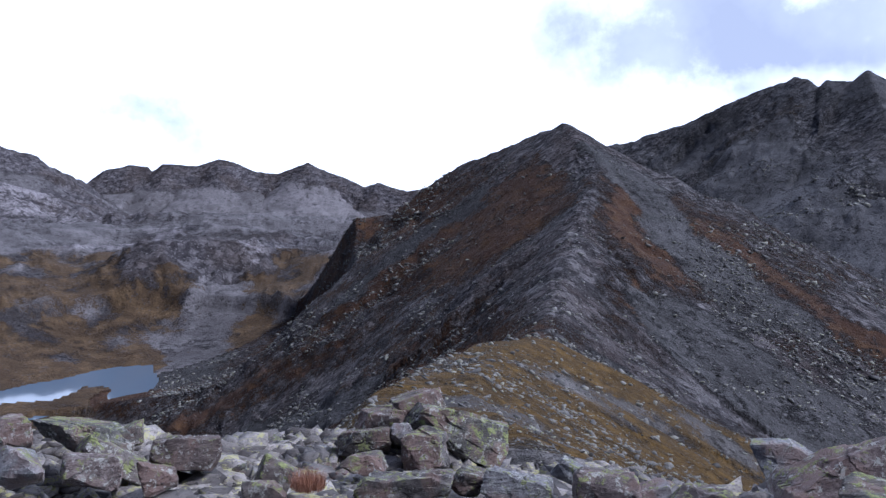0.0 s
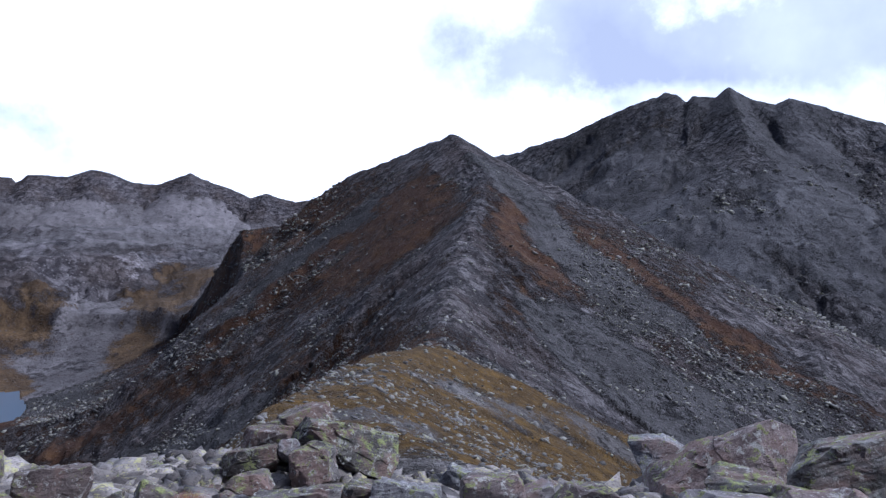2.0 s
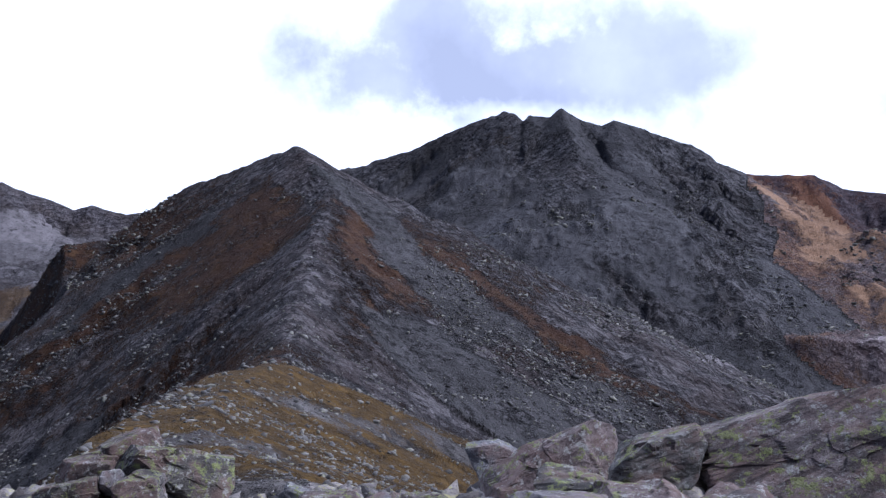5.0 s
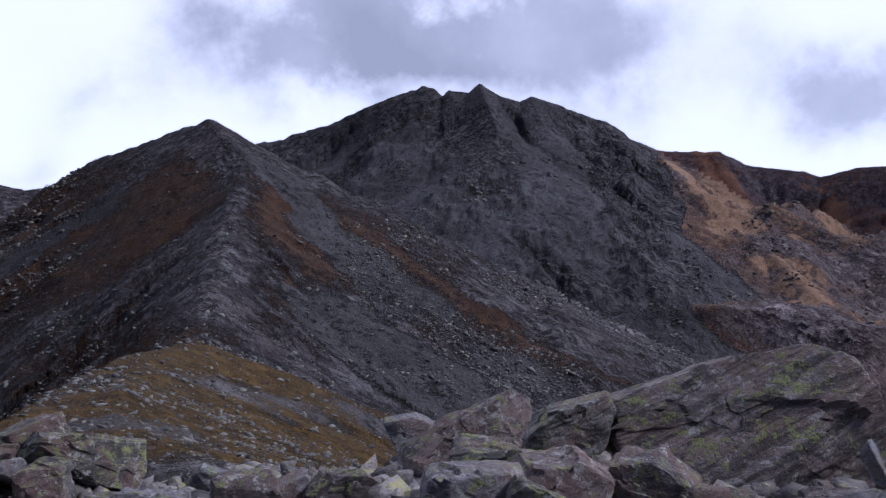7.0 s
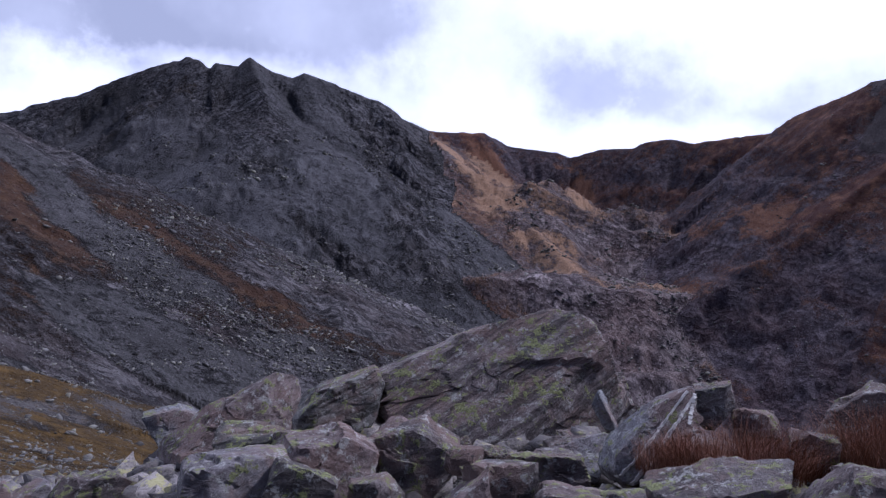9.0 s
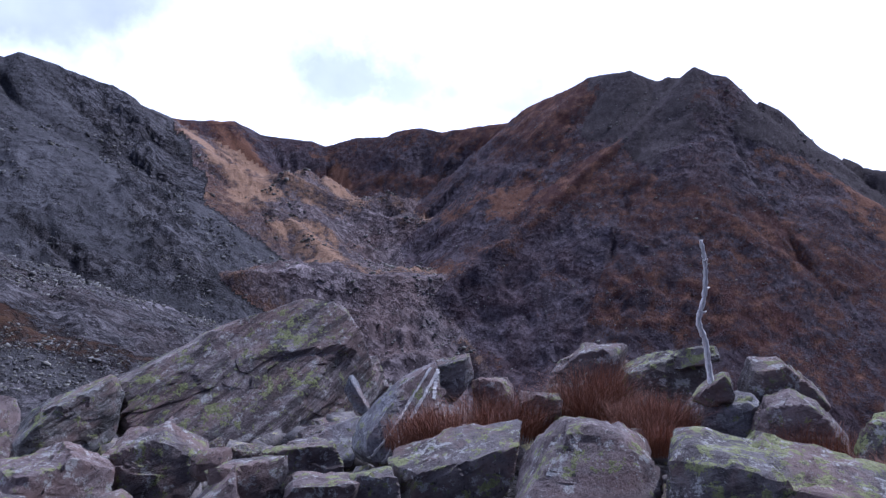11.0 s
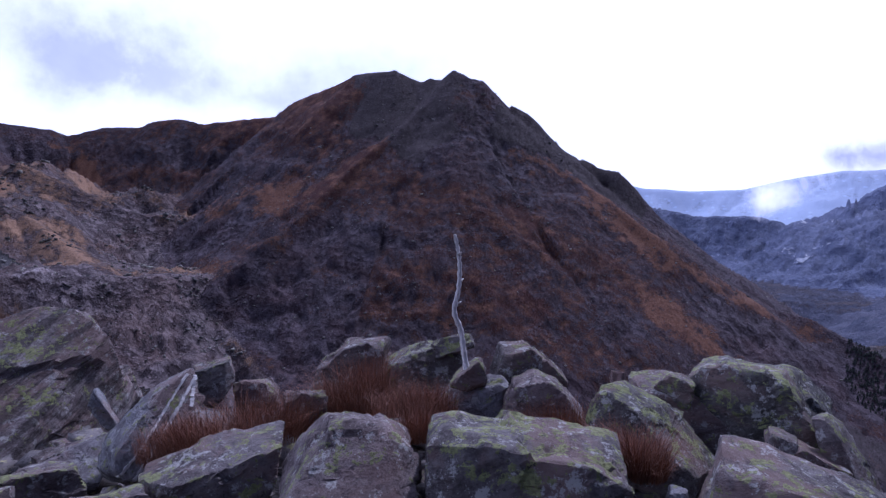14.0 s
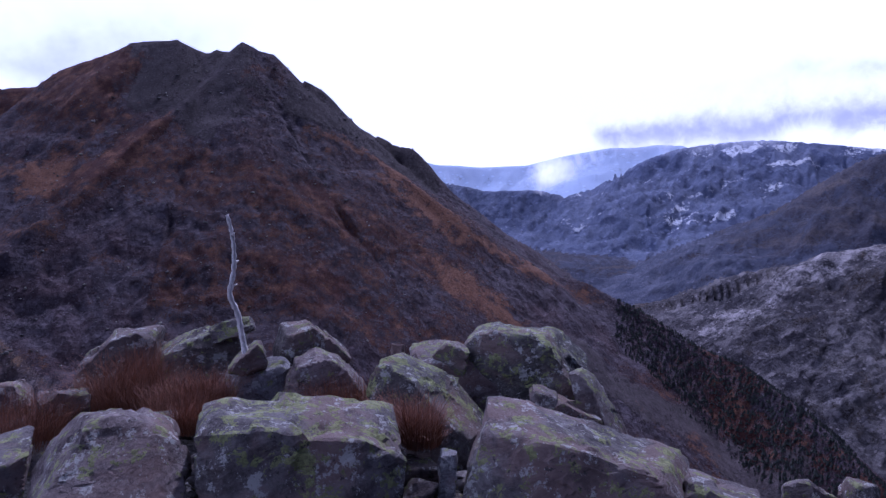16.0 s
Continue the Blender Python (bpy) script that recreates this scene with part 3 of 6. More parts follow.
# ground covers: kind, half width in metres, weight, and a line of bearings and distances
STRIPS = [
    ("scree", 4, 0.45, [(8.1, 140), (10.7, 148), (13.5, 168)]),
    ("scree", 5, 0.4, [(10.4, 111), (13.0, 122), (15.8, 131)]),
    ("scree", 3, 0.6, [(1.0, 38), (4.2, 36), (7.3, 45)]),
    ("scree", 5, 0.6, [(16.4, 139), (19.7, 145), (22.5, 145)]),
    ("scree", 7, 0.8, [(3.1, 395), (0.6, 397), (-1.8, 391)]),
    ("scree", 7, 0.8, [(-3.5, 388), (-5.9, 387), (-7.9, 384)]),
    ("turf", 9, 0.7, [(8.0, 397), (5.0, 388), (2.4, 388), (-0.4, 383)]),
    ("turf", 7, 0.6, [(-1.8, 383), (-3.7, 372), (-6.4, 376), (-8.8, 372)]),
    ("turf", 7, 0.4, [(6.4, 329), (3.4, 335), (0.8, 328)]),
    ("turf", 9, 0.6, [(-0.9, 256), (-5.4, 305), (-9.8, 332), (-13.2, 359), (-16.6, 362), (-19.4, 367)]),
    ("scree", 20, 0.8, [(-16.7, 703), (-18.7, 633), (-20.6, 505)]),
    ("scree", 7, 0.8, [(-6.2, 247), (-9.7, 261), (-14.4, 312)]),
    ("turf", 14, 0.9, [(12.6, 336), (14.4, 297), (16.6, 266), (18.4, 246)]),
    ("turf", 10, 0.6, [(13.5, 240), (16.1, 231), (17.9, 227)]),
    ("crag", 6, 0.5, [(9.3, 407), (10.9, 369), (11.4, 305), (10.4, 263), (9.4, 228), (9.3, 193)]),
    ("turf", 4, 0.6, [(2.3, 105), (5.4, 174), (8.0, 149)]),
    ("scree", 7, 0.9, [(13.2, 395), (15.8, 333), (18.4, 308), (20.5, 287), (23.3, 275)]),
    ("turf", 6, 0.35, [(17.8, 369), (20.7, 326), (23.5, 309)]),
    ("scree", 14, 0.9, [(20.2, 242), (23.5, 227), (26.9, 222)]),
    ("scree", 6, 0.8, [(14.3, 384), (17.9, 324), (21.9, 297), (26.8, 282)]),
    ("turf", 6, 0.4, [(22.3, 319), (26.8, 299), (30.7, 292), (34.9, 266)]),
    ("crag", 7, 0.8, [(30.2, 312), (33.6, 332), (36.9, 308), (39.3, 300)]),
    ("scree", 7, 0.7, [(32.4, 256), (34.9, 255)]),
    ("scree", 44, 0.9, [(24.1, 860), (26.8, 724), (29.0, 473)]),
    ("scree", 49, 0.8, [(32.0, 990), (33.7, 874), (34.1, 717), (34.1, 678)]),
    ("scree", 33, 0.7, [(38.2, 727), (39.0, 641)]),
    ("crag", 22, 0.8, [(25.9, 752), (27.4, 703)]),
    ("crag", 17, 0.8, [(34.1, 678), (35.7, 638), (38.6, 601)]),
    ("crag", 39, 0.6, [(30.3, 921), (31.1, 786)]),
    ("crag", 28, 0.6, [(40.9, 742), (42.8, 660), (42.4, 607)]),
    ("turf", 16, 0.5, [(25.9, 970), (23.3, 934), (21.0, 923)]),
    # gold on benches and brown crests: tan grass, with sunlight added to its colour
    ("gold", 17, 0.8, [(43.9, 1051), (47.0, 940), (50.1, 859), (52.6, 796), (54.3, 700)]),
    ("gold", 20, 0.6, [(47.4, 1099), (51.8, 910), (55.2, 888)]),
    ("gold", 28, 0.5, [(57.6, 894), (59.6, 871), (61.6, 864)]),
    ("gold", 16, 0.8, [(68.8, 786), (66.0, 799), (63.5, 833)]),
    ("gold", 19, 0.8, [(56.8, 674), (60.9, 687), (64.7, 674), (67.5, 683)]),
    ("gold", 13, 0.6, [(54.7, 1114), (55.6, 964), (56.8, 897)]),
    ("crag", 29, 0.8, [(51.8, 832), (55.2, 842), (59.2, 852), (62.8, 791)]),
    ("crag", 32, 0.6, [(56.9, 629), (58.9, 614), (60.9, 574)]),
    ("crag", 33, 0.7, [(60.1, 647), (63.2, 651), (66.2, 647)]),
    ("gold", 9, 0.7, [(65.1, 624), (67.0, 593), (68.1, 574)]),
    ("pale", 22, 0.4, [(49.2, 626), (52.7, 614)]),
    ("pale", 9, 0.6, [(40.3, 356), (44.8, 472)]),
    ("scree", 26, 0.5, [(39.4, 668), (43.0, 600)]),
    ("scree", 42, 1.0, [(78.9, 888), (78.5, 850)]),
    ("turf", 42, 0.7, [(70.5, 903), (74.0, 812), (75.7, 771)]),
    ("gold", 10, 0.7, [(88.4, 791), (91.8, 794), (94.3, 760), (97.1, 736), (99.1, 715)]),
    ("gold", 13, 0.5, [(98.0, 647), (100.8, 636), (102.7, 633)]),
    ("scree", 29, 0.8, [(88.0, 840), (91.0, 845), (93.9, 843)]),
    ("gold", 10, 0.5, [(94.6, 764), (98.1, 733), (101.2, 730), (105.3, 733)]),
    ("gold", 13, 0.6, [(105.3, 748), (109.3, 761)]),
    ("crag", 29, 0.5, [(105.3, 686), (109.3, 692)]),
    ("scree", 14, 0.7, [(108.9, 628), (112.4, 611), (117.6, 628), (123.3, 599)]),
    ("gold", 9, 0.6, [(111.5, 607), (118.0, 608), (123.0, 591)]),
    ("pale", 33, 0.6, [(122.3, 1452), (124.8, 1463), (128.2, 1496)]),
    ("pale", 23, 0.6, [(118.5, 1406), (121.3, 1400)]),
    ("gold", 33, 0.4, [(124.1, 1437), (128.9, 1478)]),
    # sun patches on the back plateau, painted as paler rock
    ("pale", 25, 0.8, [(-26.4, 850), (-23.1, 850), (-20.0, 1068)]),
    ("pale", 51, 0.7, [(-30.9, 1409), (-29.5, 1389), (-27.8, 1267)]),
    ("scree", 36, 0.9, [(-30.9, 894), (-27.8, 980), (-25.3, 1183)]),
    ("scree", 33, 0.7, [(-16.8, 1128), (-10.0, 1160)]),
    ("crag", 29, 0.9, [(-22.1, 739), (-19.5, 760), (-15.9, 777), (-12.5, 936)]),
    # the knoll's sunlit patch, put in as lighter rock
    ("pale", 13, 0.5, [(-15.5, 777), (-13.8, 800), (-11.7, 906)]),
    ("crag", 48, 0.8, [(-26.4, 1697), (-24.9, 1222)]),
]


def near_line(x, y, pts):
    best = np.full(np.shape(x), 1e9)
    xy = [plan(b, d) for b, d in pts]
    for (ax, ay), (bx, by) in zip(xy[:-1], xy[1:]):
        ex, ey = bx - ax, by - ay
        u = np.clip(((x - ax) * ex + (y - ay) * ey) / (ex * ex + ey * ey + 1e-6), 0, 1)
        best = np.minimum(best, np.hypot(x - ax - u * ex, y - ay - u * ey))
    return best


def covers(x, y):
    """Patches of turf, dry grass, scree and crag on the slopes; gold and pale also paint in sunlight."""
    r = np.hypot(x, y)
    wx, wy = x + 0.055 * r * fbm(x, y, 40, 6, 61, 0.68), y + 0.055 * r * fbm(x, y, 40, 6, 62, 0.68)
    out = {k: np.zeros(np.shape(x)) for k in ("turf", "gold", "scree", "crag", "pale")}
    for kind, width, weight, pts in STRIPS:
        k = weight * smoothstep(width * 2.3, 0, near_line(wx, wy, pts))
        out[kind] = np.maximum(out[kind], k)
    return out


# the rock's layers: bearing of the line where their dip turns, slope to either side of it
DIPS = {PEAK: (10, 0.62, -0.62), BACK: (-15, 0.12, -0.12), MASSIF: (31, 0.34, -0.5), BROWN: (85, -0.06, -0.58), BENCH: (54, -0.3, -0.3),
        GROUND: (6, 0.3, -0.3), VALLEY: (117, 0.5, 0.4), SIDE: (120, 0.45, 0.45), FAR: (118, 0.4, -0.3), HAZE: (105, 0.1, -0.1)}


def layers(x, y, z, region):
    """Height across the rock's layers, in metres."""
    out = np.zeros(np.shape(x))
    for reg, (b, left, right) in DIPS.items():
        a = radians(b)
        side = x * math.cos(a) - y * math.sin(a)
        out = np.where(region == reg, z - np.where(side < 0, left, right) * side, out)
    return out


def land(x, y, detail=True):
    """Height, region, looseness, way to the lake, streaks down the fall line, patches and layers."""
    r = np.hypot(x, y)
    top = base_height(x, y)
    region = np.full(np.shape(x), GROUND)
    region = np.where(r > 1150, VALLEY, region)
    region = np.where((r > 300) & (x < 150) & (y > 0), BACK, region)
    crest = np.full(np.shape(x), 200.0)
    rough = np.full(np.shape(x), 1.0)
    flow = fbm(x, y, 40, 4, 83)
    chute = 1.3 * fbm(x, y, 90, 3, 86)
    seam = np.full(np.shape(x), 100.0)
    for q in RIDGES:
        z, d, along = q.height(x, y)
        m = z > top
        seam = np.where(m, np.abs(z - top), np.minimum(seam, np.abs(z - top)))
        lam = q.lam
        flow = np.where(m, fbm((along + q.seed * 7.3) / lam, d * 0.16 / lam, 1.0, 4, 83), flow)
        chute = np.where(m, vnoise((along + q.seed * 3.1) / (2.2 * lam), d * 0.1 / lam, 84) + 0.5 * vnoise((along + q.seed) / lam, d * 0.2 / lam, 85), chute)
        k = 2.0 + 0.006 * r
        h = np.clip(0.5 + 0.5 * (z - top) / k, 0, 1)
        top = top + (z - top) * h + k * h * (1 - h) * 0.5
        region = np.where(m, q.region, region)
        crest = np.where(m, d, crest)
        rough = rough + (q.rough - rough) * h
    lake = lake_distance(x, y) if np.any(r < 900) else np.full(np.shape(x), 1e3)
    patch = covers(x, y)
    loose = smoothstep(0.2, 0.6, chute) * (0.65 * (region == MASSIF) + 0.2 * np.isin(region, (BROWN, BENCH))) * (0.4 + 0.6 * smoothstep(0, 60, crest))
    loose = np.where(region == BACK, np.where(crest < 199, smoothstep(85, 125, crest + 40 * chute), 0.62), loose)
    loose = np.clip(np.maximum(loose, 1.3 * patch["scree"]) - patch["crag"], 0, 1)
    strat = layers(x, y, top, region)
    if detail:
        far = smoothstep(25, 120, r)
        calm = 0.05 + 0.95 * smoothstep(0, 70, crest)
        size = smoothstep(60, 900, r)
        wx = x + 12 * fbm(x, y, 60, 3, 3)
        wy = y + 12 * fbm(x, y, 60, 3, 4)
        keep = (1 - 0.75 * loose) * (1 - 0.45 * np.clip(patch["turf"] + patch["gold"], 0, 1)) * (0.15 + 0.85 * smoothstep(0, 70, lake))
        cliffs = 0.0
        for wave, tall, wide, seed in ((70, 11, 0.14, 101), (30, 6.5, 0.12, 102), (13, 3.4, 0.1, 103), (6, 1.6, 0.1, 104)):
            s = 0.55 + 0.75 * size
            c = fbm(wx + 0.8 * top, wy, wave * s, 3, seed) + 0.35 * flow
            cliffs = cliffs + 0.4 * tall * s * (smoothstep(-wide, wide, c) - 0.5 - 0.9 * c) * (0.2 + 0.8 * calm)
        # ledges along the layers, broken up
        for wave, seed in ((20, 111), (8.5, 112)):
            w = wave * (0.45 + 0.8 * size)
            u = strat / w + 1.3 * fbm(x, y, 3.2 * w, 4, seed)
            k = np.floor(u)
            some = smoothstep(-0.35, 0.3, fbm(x, y, 5 * w, 2, seed + 7))
            cliffs = cliffs + 0.36 * w * some * (k + smoothstep(0.25, 0.75, u - k) - u) * (0.3 + 0.7 * calm) * (0.6 + 0.8 * patch["crag"]) * smoothstep(0.5, 6 + 0.02 * r, seam)
        meet = 0.12 + 0.88 * smoothstep(0.3, 5 + 0.016 * r, seam)
        top = top + far * rough * keep * meet * (
            (4 + 26 * size) * calm * (crags(wx, wy, 80 + 60 * size, 3, 11) - 0.7)
            + (6 + 9 * size) * (0.15 + 0.85 * calm) * (crags(wx, wy, 24 + 14 * size, 3, 21) - 0.7)
            + (3.0 * calm * far) * flow * (1 + size)
            + cliffs * smoothstep(70, 170, r) * (1 - 0.95 * np.exp(-((x - 86) ** 2 + (y - 183) ** 2) / 2000.0))
            + (1.8 + 2.6 * size) * (0.4 + 0.6 * calm) * fbm(x, y, 6 + 5 * size, 4, 41, 0.65))
        top = top + 0.09 * smoothstep(1.5, 4, r) * fbm(x, y, 1.3, 3, 51) + 0.5 * smoothstep(10, 40, r) * fbm(x, y, 9, 3, 52)
    bank = smoothstep(-25, 0, lake)
    top = np.where(lake < 0, LAKE_Z - 1.0 - 4 * (1 - bank), np.where(lake < 40, np.maximum(top, LAKE_Z + 0.05 + 0.06 * lake), top))
    top = np.where(lake > 0, np.minimum(top, LAKE_Z + 0.1 + 0.10 * lake + 0.0013 * lake ** 2 + 2.5 * np.maximum(lake - 110, 0)), top)
    return top, region, loose, lake, flow, patch, strat

LAND_LOOK = {
    PEAK: ("crag_and_turf", (0.048, 0.044, 0.049), (0.175, 0.162, 0.168), (0.078, 0.075, 0.078), (0.064, 0.033, 0.021), (0.104, 0.055, 0.026), 2.2),
    BACK: ("pale_crag", (0.050, 0.045, 0.052), (0.165, 0.152, 0.162), (0.175, 0.162, 0.17), (0.085, 0.056, 0.034), (0.165, 0.11, 0.062), 5.0, 0.8, 0.7),
    MASSIF: ("dark_crag", (0.056, 0.055, 0.063), (0.148, 0.143, 0.152), (0.090, 0.088, 0.095), (0.06, 0.044, 0.035), (0.09, 0.064, 0.042), 4.0),
    BROWN: ("brown_crag", (0.056, 0.042, 0.052), (0.115, 0.097, 0.112), (0.095, 0.078, 0.08), (0.088, 0.038, 0.032), (0.25, 0.125, 0.076), 4.0, 0.6, 0.6),
    # lighter than the brown mountain: sun on the terraces is put into the colour
    BENCH: ("sunlit_terrace", (0.10, 0.078, 0.085), (0.25, 0.21, 0.213), (0.22, 0.185, 0.182), (0.20, 0.115, 0.082), (0.42, 0.262, 0.165), 4.0, 0.7, 0.9),
    # valley side and far range: the blue of distance haze is in these colours
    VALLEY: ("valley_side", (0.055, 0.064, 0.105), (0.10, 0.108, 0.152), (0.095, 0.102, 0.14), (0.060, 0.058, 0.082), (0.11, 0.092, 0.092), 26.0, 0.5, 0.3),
    FAR: ("hazed_far_crag", (0.095, 0.115, 0.195), (0.16, 0.185, 0.275), (0.15, 0.175, 0.255), (0.085, 0.10, 0.17), (0.125, 0.13, 0.18), 34.0, 0.5, 0.3),
    # skyline range: thick blue air painted straight into the rock colours
    HAZE: ("haze_tinted_crag", (0.44, 0.53, 0.71), (0.46, 0.55, 0.72), (0.45, 0.54, 0.71), (0.44, 0.53, 0.70), (0.44, 0.53, 0.70), 60.0, 0.1, 0.0),
    SIDE: ("side_slope", (0.058, 0.054, 0.066), (0.23, 0.212, 0.215), (0.12, 0.112, 0.12), (0.060, 0.048, 0.050), (0.14, 0.10, 0.075), 12.0, 0.8, 0.6),
    GROUND: ("turf_and_stones", (0.08, 0.074, 0.074), (0.26, 0.24, 0.232), (0.145, 0.134, 0.132), (0.076, 0.046, 0.016), (0.165, 0.098, 0.026), 0.8),
}
NAMES = {
    PEAK: ("pyramid_peak", "steep pyramid-shaped rocky peak with grey crags, scree and rust-brown turf"),
    BACK: ("back_ridge", "jagged pale grey mountain ridge with talus above a bare plateau"),
    MASSIF: ("dark_massif", "high dark grey rock massif with a notched summit and scree gullies"),
    BROWN: ("brown_mountain", "broad brown mountain with grassy benches and dark craggy faces"),
    BENCH: ("terraced_cliff", "terraced cliffs with tan grass below the brown mountain, sunlight in their colour"),
    VALLEY: ("valley_side", "dark valley slopes with pale rocks and a deep wooded floor, tinted by blue haze"),
    SIDE: ("side_slope", "steep side slope with pale outcrops and sparse brown scrub"),
    FAR: ("far_range", "distant mountain range with small snow patches under cloud, blue haze in its colour"),
    HAZE: ("hazy_range", "range far off on the skyline, pale blue haze in its colour"),
    GROUND: ("ground", "stony mountain ground with scree and golden-brown autumn turf"),
}


def turf_and_scree(x, y, z, slope, region, loose, lake, flow, patch, strat):
    """Where grass, dry grass, loose stones and snow lie."""
    r = np.hypot(x, y)
    n1, n2 = fbm(x, y, 70, 4, 91), fbm(x, y, 160, 4, 95)
    turf = np.full(np.shape(x), 0.18)
    turf = np.where(region == GROUND, 0.82 - 0.9 * smoothstep(34, 14, r) + 0.3 * n1 + 0.75 * fbm(x, y, 13, 4, 92), turf)
    # thin grassy ledges follow the layers
    ledge = fbm(strat, 0.12 * r + 0.1 * x, 9 + 0.02 * r, 4, 94, 0.6)
    turf = np.where(region == PEAK, 0.30 + 0.16 * smoothstep(20, -20, x - 0.17 * y) + 0.3 * n1 + 0.55 * ledge + 0.15 * flow - 0.15 * smoothstep(0.8, 1.5, slope) - 0.4 * smoothstep(10, 45, z), turf)
    turf = np.where(np.isin(region, (BROWN, BENCH)), 0.52 + 0.10 * (region == BENCH) + 0.3 * n2 + 0.45 * flow + 0.35 * ledge - 0.2 * smoothstep(0.8, 1.6, slope), turf)
    turf = np.where(region == MASSIF, 0.06 + 0.25 * n2 + 0.3 * flow, turf)
    turf = np.where(region == VALLEY, 0.5 + 0.5 * n2 + 0.4 * flow - 0.3 * smoothstep(0.6, 1.2, slope), turf)
    turf = np.where(region == SIDE, 0.3 + 0.4 * n2 + 0.6 * flow, turf)
    turf = np.where(region == BACK, 0.05 + 0.3 * n2 + 0.3 * flow + (0.8 + 0.8 * fbm(x, y, 26, 4, 93)) * smoothstep(-25, -50, z) - 0.25 * smoothstep(0.4, 1.0, slope), turf)
    scree = 0.12 + 0.8 * loose + 0.4 * flow
    scree = np.where(region == GROUND, 0.5 + 0.4 * flow, scree)
    turf = turf + 0.35 * smoothstep(60, 5, lake) - 0.4 * loose * np.isin(region, (MASSIF, BACK))
    turf = turf + 0.55 * patch["turf"] + 0.6 * patch["gold"] - patch["scree"] - patch["crag"] - patch["pale"]
    # shade low on the brown face is put in as thinner turf
    turf = np.minimum(turf - 0.22 * smoothstep(-60, -150, z) * (region == BROWN), 0.85)
    scree = np.minimum(scree + patch["scree"] - patch["crag"], 0.72)
    snow = np.where(region == FAR, 0.12 + 0.95 * fbm(x + 0.8 * z, 0.6 * y, 110, 5, 99) + 0.22 * smoothstep(-180, 20, z) + 0.14 * smoothstep(-0.54, -0.60, y / r), 0.0)
    return turf, scree, snow, patch["gold"]


def build_land():
    # bearings: fine where the walk looks, coarse behind
    fine = np.arange(-35.0, 132.0, 0.125)
    az = np.concatenate([fine, np.arange(134.0, 323.0, 3.0)])
    rows = 640
    # rows are laid where the slopes need them
    ca = np.arange(-36.0, 133.0, 0.5)
    cr = np.exp(np.linspace(math.log(0.15), math.log(4900.0), 2400))
    A, Rr = np.meshgrid(np.radians(ca), cr, indexing="ij")
    z = land(np.sin(A) * Rr, np.cos(A) * Rr, False)[0]
    el = np.degrees(np.arctan2(z - EYE, Rr))
    top = np.maximum.accumulate(el, axis=1)
    seen = np.clip(1 - (top - el) / 1.2, 0, 1)
    seen = seen * smoothstep(1.5, 3.0, Rr)
    w = np.abs(np.gradient(el, axis=1)) * seen + 0.024 * np.gradient(np.log(cr))[None, :] / np.gradient(np.log(cr)).mean()
    w = w + 0.06 * (np.gradient(np.log(cr)) / np.gradient(np.log(cr)).mean() * smoothstep(4, 7, cr) * smoothstep(140, 70, cr))[None, :]
    pad = np.pad(w, ((8, 8), (0, 0)), mode="edge")
    w = sum(pad[k:k + len(ca)] * c for k, c in enumerate((1, 2, 3, 4, 5, 6, 7, 8, 9, 8, 7, 6, 5, 4, 3, 2, 1))) / 81
    w = sum(np.roll(w, s, axis=1) for s in range(-6, 7)) / 13
    cum = np.cumsum(w, axis=1)
    cum = (cum - cum[:, :1]) / (cum[:, -1:] - cum[:, :1])
    q = np.linspace(0, 1, rows)
    table = np.array([np.interp(q, c, np.log(cr)) for c in cum])
    turn = np.where(az > 180, az - 360, az)
    logr = np.empty((len(az), rows))
    for k in range(rows):
        logr[:, k] = np.interp(np.where(az > 133, 133, turn), ca, table[:, k])
    rear = smoothstep(133, 142, az) * smoothstep(326, 318, az)
    even = np.linspace(math.log(0.15), math.log(4900.0), rows)
    logr = np.where(az[:, None] > 320, table[0][None, :], logr)
    logr = logr * (1 - rear[:, None]) + even[None, :] * rear[:, None]
    rr = np.exp(logr)
    a = np.radians(az)[:, None]
    x, y = np.sin(a) * rr, np.cos(a) * rr
    z, region, loose, lake, flow, patch, strat = land(x, y)
    # slope along the bearing and across it
    dzr = np.gradient(z, axis=1) / np.maximum(np.gradient(rr, axis=1), 1e-3)
    slope = np.abs(dzr)
    dza = np.gradient(z, axis=0) / (np.maximum(np.gradient(np.radians(np.unwrap(az, period=360))), 1e-3)[:, None] * rr)
    slope = np.hypot(np.clip(dzr, -3, 3), np.clip(dza, -3, 3))
    pad = np.pad(slope, 2, mode="edge")
    slope = sum(pad[i:i + slope.shape[0], j:j + slope.shape[1]] for i in range(5) for j in range(5)) / 25
    turf, scree, snow, dry = turf_and_scree(x, y, z, slope, region, loose, lake, flow, patch, strat)
    na = len(az)
    ids = np.arange(na * rows).reshape(na, rows)
    nxt = np.roll(ids, -1, axis=0)
    quads = np.stack([ids[:, :-1], ids[:, 1:], nxt[:, 1:], nxt[:, :-1]], -1).reshape(-1, 4)
    where = region[:, :-1].reshape(-1)

    def soft(v):
        for _ in range(3):
            p = np.pad(v, 2, mode="edge")
            v = sum(p[i:i + v.shape[0], j:j + v.shape[1]] for i in range(5) for j in range(5)) / 25
        return v

    t_, s_ = soft(turf), soft(scree)
    kind = np.where(t_ > 0.52, 2, np.where(s_ > 0.5, 1, 0))[:, :-1].reshape(-1)
    kind = np.where(soft(snow)[:, :-1].reshape(-1) > 0.5, 3, kind)
    verts = np.stack([x, y, z], -1).reshape(-1, 3)
    weights = {"turf": turf.reshape(-1), "scree": scree.reshape(-1), "snow": snow.reshape(-1), "dry": dry.reshape(-1), "streak": flow.reshape(-1), "strata": strat.reshape(-1), "pale": patch["pale"].reshape(-1)}

